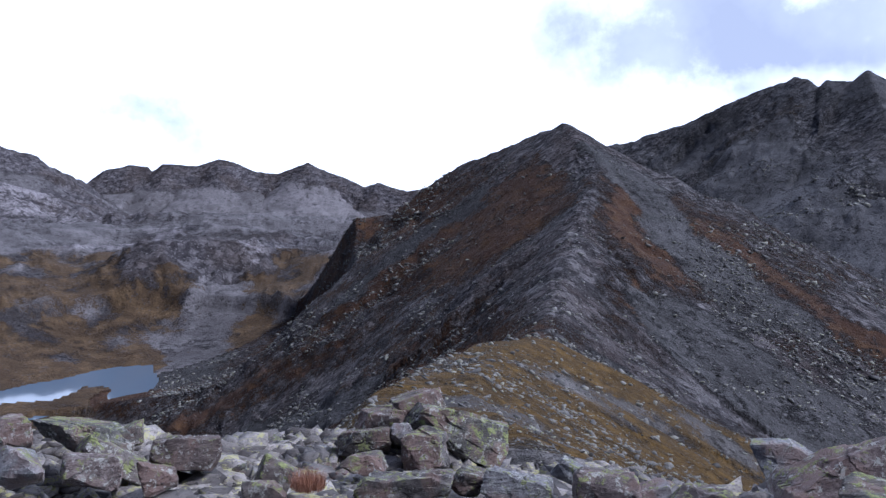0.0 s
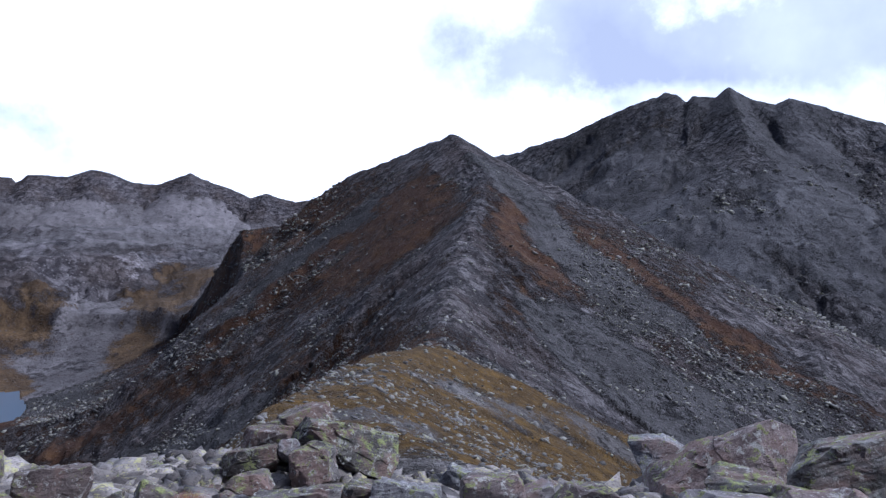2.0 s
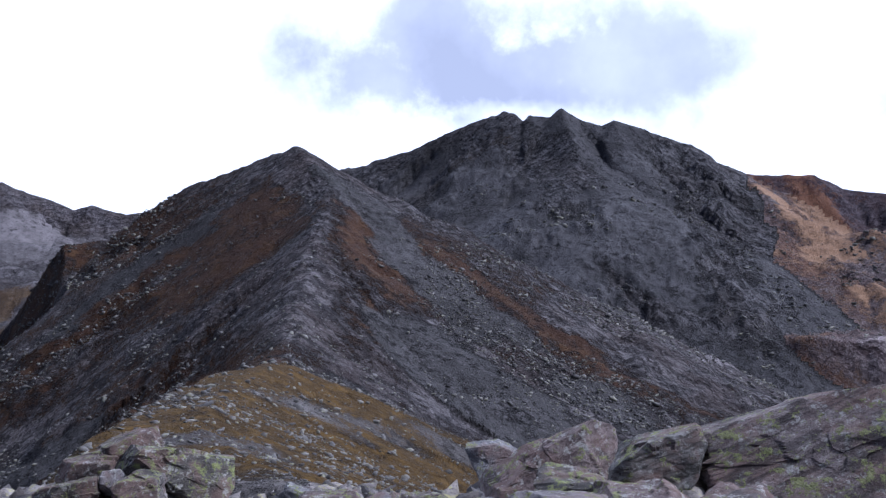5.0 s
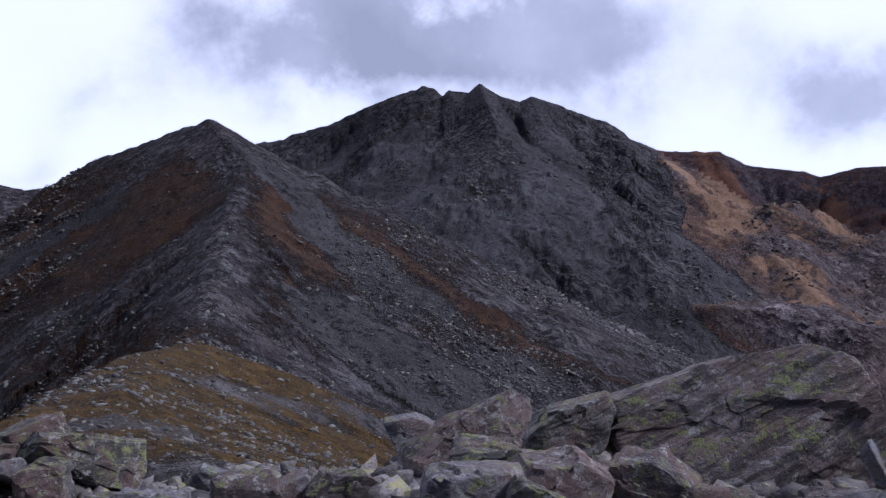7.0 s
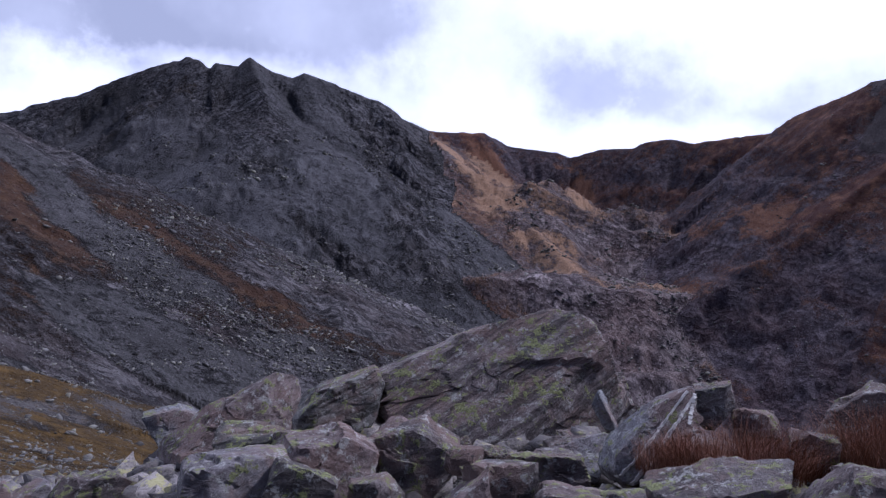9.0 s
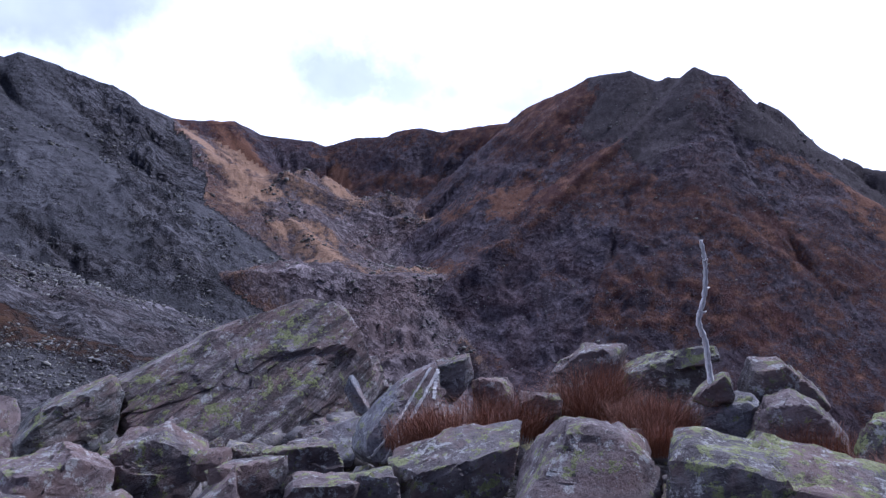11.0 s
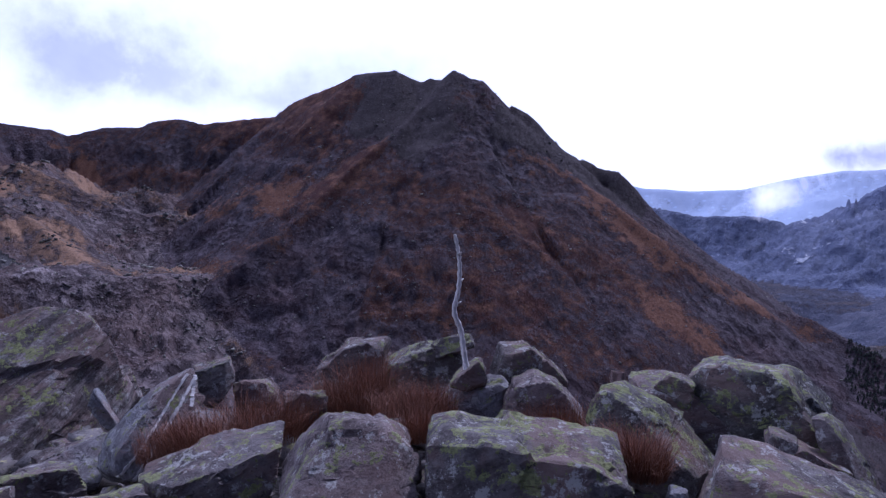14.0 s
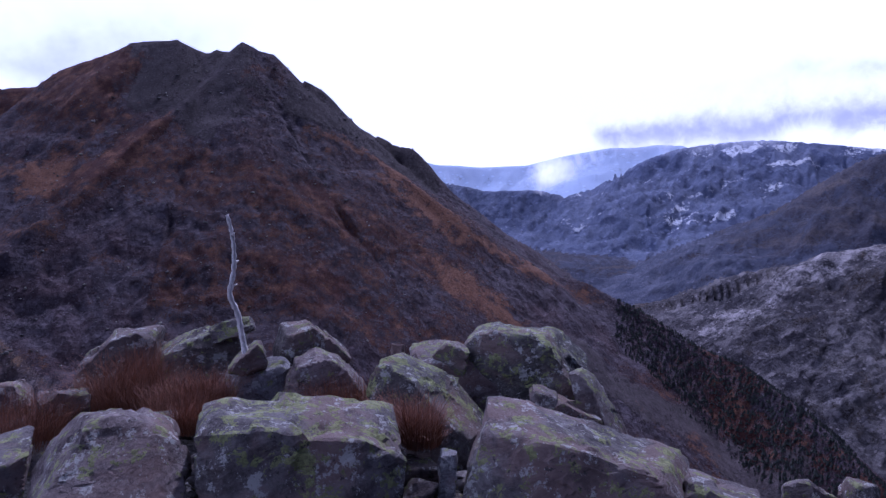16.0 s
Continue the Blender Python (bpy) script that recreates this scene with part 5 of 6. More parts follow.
BOULDERS = [
    (5.57, 0.83, 0.33, 0.32, 0.37, 0.13, -82, -15, "slab", 17, "grey", "small flat stone wedged behind the stick", -14),
    (5.13, 0.66, 0.25, 0.20, 0.30, 0.23, -83, 8, "wedge", 18, "grey", "small pointed stone at the foot of the stick", -14),
    (5.18, -0.33, 0.11, 0.09, 0.14, 0.31, -94, 0, "slab", 24, "dark", "narrow upright splinter of rock", -14),
    (4.61, -1.39, -0.14, 0.32, 0.37, 0.21, -107, 20, "block", 27, "dark", "dark stone at the foot of a large boulder", -14),
    (3.91, -0.34, -0.08, 0.21, 0.24, 0.15, -95, 0, "round", 29, "dark", "small dark stone in a crevice", -14),
    (3.69, -0.33, -0.08, 0.15, 0.18, 0.12, -95, 0, "round", 30, "pink", "small pinkish stone in a crevice", -14),
    (3.68, -0.46, -0.02, 0.08, 0.20, 0.29, -97, 4, "slab", 31, "blue", "pale upright flake of stone", -14),
    (5.01, 2.15, 0.07, 0.29, 0.34, 0.25, -67, 0, "round", 32, "pink", "pale rounded stone behind the red grass", -14),
    (4.98, 1.78, 0.01, 0.29, 0.33, 0.24, -70, 4, "block", 33, "grey", "grey stone among red grass", -14),
    (4.67, 1.46, 0.04, 0.24, 0.27, 0.10, -73, -3, "slab", 34, "pink", "flat pale stone in the grass", -14),
    (4.49, 1.05, 0.08, 0.17, 0.20, 0.11, -77, 0, "round", 35, "dark", "small dark stone in the grass", -14),
    (5.28, -0.71, 0.13, 0.22, 0.30, 0.22, -98, 0, "round", 36, "lichen", "lichened stone top behind a slab", -14),
    (3.44, -1.74, -0.17, 0.37, 0.42, 0.26, -117, 16, "block", 38, "grey", "grey boulder at the drop", -14),
    (4.09, -3.01, -0.57, 0.19, 0.30, 0.27, -126, 0, "block", 39, "dark", "dark small stone on the slope", -14),
    (4.48, -2.99, -0.79, 0.37, 0.40, 0.24, -124, 5, "round", 40, "grey", "rounded stone on the slope", -14),
    (2.66, 4.54, -0.09, 0.45, 0.50, 0.31, -30, -10, "round", 61, "lichen", "lichened pale boulder among the boulders", -14),
    (2.63, 3.20, 0.00, 0.28, 0.35, 0.26, -39, 0, "round", 62, "grey", "small rounded grey stone", -14),
    (2.26, 3.35, 0.13, 0.36, 0.40, 0.20, -34, 22, "slab", 63, "lichen", "tilted small slab with moss", -14),
    (4.83, 3.20, -0.02, 0.10, 0.15, 0.28, -56, -28, "slab", 67, "blue", "pale splinter of stone", -14),
    (3.13, 2.75, 0.04, 0.34, 0.40, 0.30, -49, 0, "round", 68, "grey", "angular grey stone among the boulders", -14),
    (2.84, 2.74, 0.07, 0.29, 0.33, 0.21, -46, -8, "wedge", 69, "pink", "pointed brownish stone among the boulders", -14),
    (3.20, 2.34, 0.04, 0.37, 0.40, 0.18, -54, 4, "block", 70, "pink", "broken pinkish stones edge", -14),
    (3.32, 2.10, 0.06, 0.23, 0.26, 0.18, -58, -3, "block", 71, "grey", "small grey block among the boulders", -14),
    (3.88, 2.99, -0.12, 0.42, 0.48, 0.20, -52, -2, "block", 72, "grey", "grey block in shade of a slab", -14),
    (3.32, 3.21, 0.02, 0.21, 0.24, 0.18, -46, 0, "round", 73, "dark", "small dark stone among the boulders", -14),
    (4.53, 3.35, -0.24, 0.26, 0.30, 0.18, -54, 0, "round", 74, "dark", "dark stone under the slab", -14),
    (5.37, 2.30, -0.04, 0.29, 0.33, 0.23, -67, 0, "round", 75, "pink", "pale rounded stone among the boulders", -14),
    (4.16, 2.04, 0.01, 0.24, 0.28, 0.21, -64, -20, "wedge", 76, "pink", "pale stone beside red grass", -14),
    (-0.28, 9.59, -0.78, 0.73, 0.80, 0.43, 2, 8, "wedge", 81, "dark", "dark boulder at the back of the stone heap", -14),
    (0.24, 9.02, -1.00, 1.32, 0.90, 0.50, -2, 14, "block", 82, "lichen", "boulder covered with bright yellow-green lichen", -14),
    (-0.68, 9.33, -1.02, 0.65, 0.70, 0.48, 4, -12, "round", 83, "dark", "dark greenish boulder of the stone heap", -14),
    (-0.85, 8.69, -1.05, 0.62, 0.60, 0.30, 6, -4, "slab", 84, "dark", "flat dark slab in the stone heap", -14),
    (-0.14, 8.27, -0.98, 0.43, 0.40, 0.44, 1, -4, "block", 85, "grey", "upright grey block in the stone heap", -14),
    (-0.43, 8.63, -0.92, 0.26, 0.30, 0.24, 3, 0, "round", 86, "blue", "small rounded grey stone in the stone heap", -14),
    (-2.46, 7.31, -0.76, 0.64, 0.60, 0.30, 19, 3, "block", 87, "dark", "squarish brown boulder on rubble", -14),
    (-3.36, 7.14, -0.53, 0.80, 0.60, 0.36, 25, 30, "wedge", 88, "lichen", "pointed boulder streaked with yellow lichen", -14),
    (-2.94, 6.43, -0.64, 0.48, 0.50, 0.26, 25, 8, "block", 89, "pink", "angular pinkish stone on rubble", -14),
    (-2.29, 6.22, -0.61, 0.30, 0.35, 0.22, 20, 0, "round", 90, "dark", "dark angular stone on rubble", -14),
    (1.19, 5.36, -0.31, 0.46, 0.50, 0.33, -13, 2, "block", 91, "grey", "flat-topped grey block among the boulders", -14),
    (1.53, 5.43, -0.33, 0.29, 0.36, 0.27, -16, 14, "wedge", 92, "blue", "bluish pointed stone among the boulders", -14),
    (1.11, 6.14, -0.44, 0.29, 0.30, 0.18, -10, 20, "slab", 93, "blue", "thin leaning flake of stone", -14),
    (1.80, 5.14, -0.27, 0.41, 0.40, 0.22, -19, 4, "round", 94, "grey", "low grey stone among the boulders", -14),
    (-2.95, 6.83, -0.68, 0.64, 0.40, 0.24, 23, 32, "slab", 95, "lichen", "sloping lichened slab on rubble", -14),
    (-1.31, 5.70, -0.53, 0.32, 0.37, 0.21, 13, 4, "block", 96, "lichen", "lichened stone block among the boulders", -14),
    (-1.38, 6.49, -0.65, 0.31, 0.30, 0.25, 12, 25, "slab", 97, "lichen", "leaning greenish flakes of stone", -14),
    (-0.24, 6.09, -0.56, 0.74, 0.50, 0.18, 2, -3, "slab", 98, "grey", "long flat grey slab", -14),
    (0.62, 5.69, -0.43, 0.52, 0.59, 0.24, -6, 8, "slab", 99, "blue", "smooth flat bluish slab", -14),
    (0.26, 6.04, -0.51, 0.28, 0.32, 0.20, -2, 0, "round", 100, "dark", "dark stone between slabs", -14),
    (-3.15, 5.62, -0.33, 0.40, 0.46, 0.27, 29, 0, "round", 101, "blue", "rounded grey stone on rubble", -14),
    (-0.70, 7.44, -0.86, 0.35, 0.40, 0.20, 5, 0, "round", 102, "dark", "dark stone below the heap", -14),
    (-4.26, 7.50, -0.65, 0.31, 0.42, 0.32, 30, 0, "block", 103, "pink", "pinkish block on rubble", -14),
    (-3.39, 8.16, -0.84, 0.31, 0.38, 0.28, 23, 10, "wedge", 104, "lichen", "lichened stone on rubble", -14),
    (3.62, 0.23, 0.21, 0.93, 0.90, 0.42, -86, 0, "block", 11, "grey", "large flat-topped grey block spotted with yellow-green lichen", -4, ((-1.0, 0.76), (-0.88, 0.97), (-0.63, 1.0), (-0.01, 0.77), (0.73, 0.57), (0.98, 0.03), (1.0, -0.53), (0.93, -1.0), (-0.98, -1.0)), 9),
    (3.49, 1.06, 0.23, 0.65, 0.80, 0.42, -73, 0, "block", 12, "pink", "pinkish grey rough boulder with a sloping top", -4, ((-0.94, -0.21), (-0.58, 0.29), (-0.28, 0.93), (0.15, 1.0), (0.87, 0.63), (0.96, 0.07), (1.0, -1.0), (-1.0, -1.0)), 32),
    (3.57, -1.06, 0.04, 1.05, 0.90, 0.49, -107, 0, "block", 13, "grey", "broad grey slab tilting downhill with lichen rims", -4, ((-0.98, -0.37), (-0.81, 0.9), (-0.67, 1.0), (-0.04, 0.64), (0.8, 0.25), (1.0, -0.32), (0.94, -0.95), (-1.0, -1.0)), 17),
    (3.70, 1.78, 0.10, 0.78, 0.70, 0.38, -64, 0, "block", 14, "grey", "grey slab with a lichened upper edge", -4, ((-1.0, -0.21), (-0.96, 0.1), (-0.49, 0.31), (0.13, 0.67), (0.92, 1.0), (1.0, 0.8), (0.7, -0.21), (0.61, -1.0), (-0.99, -1.0)), 6),
    (5.63, 1.67, 0.09, 0.62, 0.90, 0.50, -88, 0, "block", 15, "dark", "dark rounded boulder on the skyline of the summit", -4, ((-1.0, -0.65), (-0.64, 0.24), (0.02, 0.84), (0.76, 1.0), (1.0, 0.79), (0.88, -0.16), (0.42, -0.89), (-0.84, -1.0)), 13),
    (5.55, 1.04, 0.12, 0.62, 0.80, 0.48, -79, 0, "block", 16, "lichen", "pale lichened boulder beside the wooden stick", -4, ((-1.0, -0.65), (-0.88, 0.39), (-0.1, 0.68), (0.56, 1.0), (1.0, 0.56), (0.83, -0.65), (0.0, -1.0)), 17),
    (5.49, 0.27, 0.19, 0.52, 0.60, 0.33, -79, 0, "block", 19, "dark", "dark pointed boulder with a lichen crest", -4, ((-1.0, -0.42), (-0.7, 0.79), (0.0, 1.0), (0.61, 0.23), (1.0, -0.4), (0.79, -1.0), (-0.95, -1.0)), 12),
    (5.02, 0.16, 0.04, 0.58, 0.70, 0.45, -88, 0, "block", 20, "pink", "rounded brownish boulder between larger blocks", -4, ((-1.0, -0.24), (-0.73, 0.68), (-0.22, 1.0), (0.3, 0.79), (0.76, 0.05), (1.0, -0.61), (0.76, -1.0), (-0.95, -0.92)), 14),
    (5.09, 0.61, 0.04, 0.42, 0.50, 0.30, -73, 0, "block", 21, "blue", "bluish grey block in a gap between boulders", -4, ((-1.0, 0.02), (-0.58, 0.67), (0.79, 1.0), (1.0, 0.74), (0.57, -0.81), (-0.17, -1.0), (-0.95, -0.57)), 11),
    (4.62, -0.46, 0.01, 0.68, 0.80, 0.58, -108, 0, "block", 22, "lichen", "tilted slab with mossy green lichen along its edges", -4, ((-1.0, 0.22), (-0.92, 0.94), (-0.7, 1.0), (0.06, 0.55), (0.4, 0.22), (1.0, -0.5), (0.95, -1.0), (0.18, -1.0), (-0.68, -0.39)), 15),
    (5.23, -0.88, -0.13, 0.91, 0.70, 0.60, -100, 0, "block", 23, "grey", "dark lichened slab standing on edge", -4, ((-1.0, 0.58), (-0.83, 1.0), (-0.22, 0.96), (0.38, 0.3), (0.95, -0.37), (1.0, -0.88), (0.12, -1.0), (-0.63, -0.27)), 9),
    (5.17, -1.27, -0.08, 1.00, 1.00, 0.83, -112, 0, "block", 25, "lichen", "tall rounded boulder grey with lichen blotches", -4, ((-1.0, 0.65), (-0.81, 0.83), (-0.22, 1.0), (0.19, 0.85), (0.5, 0.45), (0.78, 0.08), (1.0, -0.92), (0.46, -1.0), (-0.36, -0.57), (-0.8, 0.04)), 15),
    (4.60, -1.22, -0.04, 0.19, 0.35, 0.24, -105, 0, "block", 26, "grey", "small square stone leaning on a large boulder", -4, ((-1.0, 0.39), (-0.79, 1.0), (0.82, 0.61), (1.0, -0.72), (-0.72, -1.0)), 9),
    (4.67, -1.59, -0.10, 0.38, 0.50, 0.51, -119, 0, "block", 28, "grey", "grey flake leaning on a large boulder", -4, ((-1.0, 0.8), (-0.61, 1.0), (-0.06, 0.44), (0.52, -0.29), (1.0, -0.93), (0.28, -1.0), (-0.59, 0.0)), 13),
    (5.53, 4.81, -0.20, 2.42, 1.50, 1.36, -47, 0, "block", 51, "foliated", "huge tilted foliated slab, green lichen on top, broken brown end", -4, ((-0.97, 0.15), (-0.29, 0.65), (0.44, 0.99), (0.55, 0.93), (0.81, 0.66), (0.96, 0.06), (1.0, -0.41), (0.75, -0.87), (-0.07, -0.99), (-0.84, -0.87), (-1.0, -0.4)), 0, (((-0.25, -0.67, 0.70), 0.2), ((0.62, -0.75, 0.2), 0.62))),
    (4.29, 5.82, -0.37, 0.93, 0.80, 0.72, -26, 0, "block", 54, "striped", "layered dark slab with green lichen edges", -4, ((-0.27, 0.49), (0.91, 1.0), (1.0, 0.49), (0.58, -0.74), (-1.0, -1.0), (-0.94, -0.18)), 13),
    (3.09, 5.62, -0.29, 1.14, 0.70, 0.90, -21, 0, "block", 55, "pink", "long pointed slab tilted upward with a reddish face", -4, ((0.91, 1.0), (1.0, 0.32), (0.72, -0.18), (-0.82, -1.0), (-1.0, -0.77), (-0.74, -0.16), (-0.16, 0.39)), 40),
    (3.09, 6.68, -0.52, 0.61, 0.50, 0.39, -25, 0, "block", 57, "blue", "pale pointed slab tip", -4, ((-1.0, 0.73), (0.12, 1.0), (1.0, 0.41), (0.56, -1.0), (-0.4, -0.76)), 18),
    (2.81, 3.92, -0.06, 0.65, 0.80, 0.41, -24, 0, "block", 58, "pink", "dark squarish boulder with a flat brownish top", -4, ((-0.63, 0.81), (0.32, 1.0), (1.0, 0.37), (0.9, -0.32), (0.32, -1.0), (-0.83, -1.0), (-1.0, 0.06)), 11),
    (3.44, 3.82, -0.19, 0.63, 0.80, 0.54, -52, 0, "block", 59, "grey", "angular grey-pink boulder among the boulders", -4, ((-1.0, 0.49), (-0.62, 0.79), (0.27, 1.0), (1.0, 0.39), (0.95, -0.13), (0.45, -0.94), (-0.4, -1.0), (-0.91, -0.35)), 13),
    (2.09, 3.71, 0.12, 0.58, 0.60, 0.22, -23, 0, "block", 60, "blue", "smooth bluish grey block", -4, ((-0.88, 0.9), (0.71, 1.0), (1.0, 0.69), (1.0, -0.87), (-1.0, -1.0)), 9),
    (4.39, 2.55, 0.08, 0.60, 0.50, 0.60, -54, 0, "block", 64, "blue", "wedge of rock crossed by white quartz bands", -4, ((-1.0, -0.98), (-0.9, -0.36), (0.2, 0.71), (0.86, 1.0), (1.0, 0.34), (0.32, -0.65), (-0.52, -1.0)), 35),
    (4.80, 2.35, 0.22, 0.28, 0.40, 0.32, -64, 0, "block", 65, "striped", "banded block end with yellow lichen", -4, ((-0.94, 0.66), (0.78, 1.0), (1.0, 0.15), (-0.25, -1.0), (-1.0, -0.49)), 11),
    (4.48, 3.15, -0.20, 0.47, 0.50, 0.30, -61, 0, "block", 66, "blue", "flat pale slab among the boulders", -4, ((-1.0, 0.03), (0.88, 1.0), (1.0, 0.42), (0.46, -1.0), (-0.8, -0.8)), 42),
]
WEDGE = None
for row in BOULDERS:
    made = boulder(*row)
    if "quartz bands" in row[11]:
        WEDGE = made


def quartz_material():
    m, t, b = material("white_quartz")
    n = Nodes(t)
    p = n.pos()
    t.links.new(n.mix(n.ramp(n.noise(p, 40, 4, 0.7), 0.4, 0.7), (0.78, 0.77, 0.74), (0.5, 0.48, 0.45)), b.inputs["Base Color"])
    b.inputs["Roughness"].default_value = 0.45
    t.links.new(n.bump(n.noise(p, 60, 3), 0.5, 0.01), b.inputs["Normal"])
    return m


def build_veins(stone, half_w, half_h):
    """White quartz veins standing a little proud of the wedge's face."""
    white = quartz_material()
    tree = BVHTree.FromPolygons([v.co[:] for v in stone.data.vertices], [p.vertices[:] for p in stone.data.polygons])
    for k, (a, b, wide) in enumerate((((0.74, 0.93), (-0.80, -0.80), 0.011), ((0.86, 0.80), (-0.58, -0.93), 0.014), ((0.90, 0.86), (0.72, 0.30), 0.018))):
        rng = random.Random(900 + k)
        bm = bmesh.new()
        last = None
        for i in range(41):
            u = i / 40
            px = (a[0] + (b[0] - a[0]) * u) * half_w + rng.uniform(-0.004, 0.004)
            pz = (a[1] + (b[1] - a[1]) * u) * half_h + rng.uniform(-0.004, 0.004)
            hit = tree.ray_cast(Vector((px, -2, pz)), Vector((0, 1, 0)))
            if hit[0] is None:
                last = None
                continue
            q, w = hit[0], wide * rng.uniform(0.6, 1.2)
            side = Vector((b[1] - a[1], 0, a[0] - b[0])).normalized() * w
            ring = [bm.verts.new(q + o) for o in (side + Vector((0, 0.02, 0)), side * 0.7 + Vector((0, -0.008, 0)), side * -0.7 + Vector((0, -0.008, 0)), -side + Vector((0, 0.02, 0)))]
            if last:
                for j in range(3):
                    bm.faces.new((last[j], last[j + 1], ring[j + 1], ring[j]))
            last = ring
        bmesh.ops.recalc_face_normals(bm, faces=bm.faces)
        me = bpy.data.meshes.new("quartz_vein")
        bm.to_mesh(me)
        bm.free()
        me.materials.append(white)
        ob = new("quartz_vein", me)
        ob.parent = stone
        tagged(ob, "white quartz vein")


build_veins(WEDGE, 0.30, 0.30)


# ---- loose stones on the summit ----
def clear_of_boulders(x, y, size):
    for row in BOULDERS:
        if math.hypot(x - row[0], y - row[1]) < 0.42 * min(row[3], 1.2) + 0.25 * size:
            return False
    return True


def scatter_stones():
    rng = random.Random(5)
    kinds = []
    for k in range(16):
        shape = ("block", "slab", "wedge", "round", "block", "slab")[k % 6]
        size = (1.0, rng.uniform(0.55, 0.9), rng.uniform(0.25, 0.55))
        me = stone_mesh("stone", size, shape, 300 + k, 3)
        me.materials.append(STONES[("grey", "pink", "blue", "grey", "lichen", "pink", "dark", "grey")[k % 8]])
        kinds.append(me)
    words = ("grey", "pinkish", "bluish grey", "grey", "lichened", "pinkish", "dark", "grey")
    spots, tries = [], 0
    while len(spots) < 300 and tries < 6000:
        tries += 1
        if rng.random() < 0.72:
            b, r = rng.uniform(-38, 28), 4.2 + 6.5 * rng.random() ** 0.9
        else:
            b, r = rng.uniform(20, 128), 2.6 + 4.2 * rng.random()
        size = (0.14 + 0.34 * rng.random() ** 1.8) * (0.6 + 0.05 * r)
        x, y = math.sin(radians(b)) * r, math.cos(radians(b)) * r
        if (b < 100 or r < 3.0) and clear_of_boulders(x, y, size):
            spots.append((x, y, size))
    spots = np.array(spots)
    for (x, y, size), z in zip(spots, land(spots[:, 0], spots[:, 1])[0]):
        k = rng.randrange(16)
        ob = new("stone", kinds[k])
        ob.matrix_world = pose(x, y, z + 0.12 * size, rng.uniform(-25, 25), rng.uniform(-25, 25), rng.uniform(0, 360)) @ Matrix.Scale(size, 4)
        tagged(ob, words[k % 8] + " angular stone lying among summit rubble", "stone", "loose stones on the summit")


scatter_stones()


def joined_stones(name, label, places, material_, level=1, flat=0.62):
    """Many small stones as one mesh. places: x, y, z, size."""
    rng = np.random.RandomState(8)
    if level:
        co, faces = BALLS[level]
    else:
        # a rough block
        co = np.array([(a, b, c) for a in (-0.8, 0.8) for b in (-0.8, 0.8) for c in (-0.8, 0.8)])
        faces = [(0, 1, 3), (0, 3, 2), (4, 6, 7), (4, 7, 5), (0, 4, 5), (0, 5, 1), (2, 3, 7), (2, 7, 6), (0, 2, 6), (0, 6, 4), (1, 5, 7), (1, 7, 3)]
    faces = np.array(faces)
    n = len(places)
    places = np.array(places)
    if level <= 1:
        shape = co[None] * (1 + rng.uniform(-0.45, 0.45, (n, len(co), 1)))
    else:
        cut = np.zeros((n, len(co)))
        for k in range(9):
            v = rng.normal(0, 1, (n, 3))
            v /= np.linalg.norm(v, axis=1)[:, None]
            cut = np.maximum(cut, (v @ co.T) / rng.uniform(0.55, 0.95, (n, 1)))
        shape = co[None] / np.maximum(cut, 0.7)[..., None]
    shape = shape * rng.uniform(0.3, 0.85, (n, 1, 3)) * np.array([1.15, 1.0, flat])
    a = rng.uniform(0, 2 * math.pi, (n, 1))
    c, s = np.cos(a), np.sin(a)
    tilt = rng.uniform(-0.5, 0.5, (n, 1))
    X, Y, Z = shape[..., 0], shape[..., 1], shape[..., 2] * 0.8
    Z = Z + X * tilt
    p = np.stack([X * c - Y * s, X * s + Y * c, Z], -1) * places[:, None, 3:4] + places[:, None, :3]
    f = (faces[None] + (np.arange(n) * len(co))[:, None, None]).reshape(-1, 3)
    me = bpy.data.meshes.new(name)
    me.vertices.add(n * len(co))
    me.vertices.foreach_set("co", p.astype(np.float32).ravel())
    me.loops.add(len(f) * 3)
    me.loops.foreach_set("vertex_index", f.astype(np.int32).ravel())
    me.polygons.add(len(f))
    me.polygons.foreach_set("loop_start", np.arange(0, len(f) * 3, 3, dtype=np.int32))
    me.polygons.foreach_set("loop_total", np.full(len(f), 3, np.int32))
    me.update(calc_edges=True)
    me.materials.append(material_)
    return tagged(new(name, me), label, "stones", kind="stuff")


def scree_material(name, dark, light):
    m, t, b = material(name)
    n = Nodes(t)
    geo = t.nodes.new("ShaderNodeNewGeometry")
    rnd = geo.outputs["Random Per Island"]
    p = geo.outputs["Position"]
    c = n.mix(rnd, dark, light)
    c = n.mix(n.ramp(n.noise(p, 6, 4, 0.7), 0.4, 0.7, 0, 0.6), c, tuple(1.3 * a for a in dark))
    c = n.mix(n.ramp(n.noise(p, 30, 5, 0.75), 0.52, 0.62, 0, 0.6), c, tuple(0.6 * a for a in dark))
    c = n.mix(n.ramp(n.calc("ADD", n.noise(p, 9, 5, 0.75), n.calc("MULTIPLY", rnd, 0.12)), 0.62, 0.68, 0, 0.75), c, (1.05 * light[0], 1.1 * light[1], 0.5 * light[2]))
    t.links.new(n.bump(n.noise(p, 12, 5, 0.7), 0.8, 0.05), b.inputs["Normal"])
    t.links.new(c, b.inputs["Base Color"])
    b.inputs["Roughness"].default_value = 0.9
    return m


SCREE = scree_material("scree_stone", (0.075, 0.072, 0.072), (0.29, 0.278, 0.274))
PALE_SCREE = scree_material("rubble_stone", (0.06, 0.052, 0.052), (0.44, 0.40, 0.38))


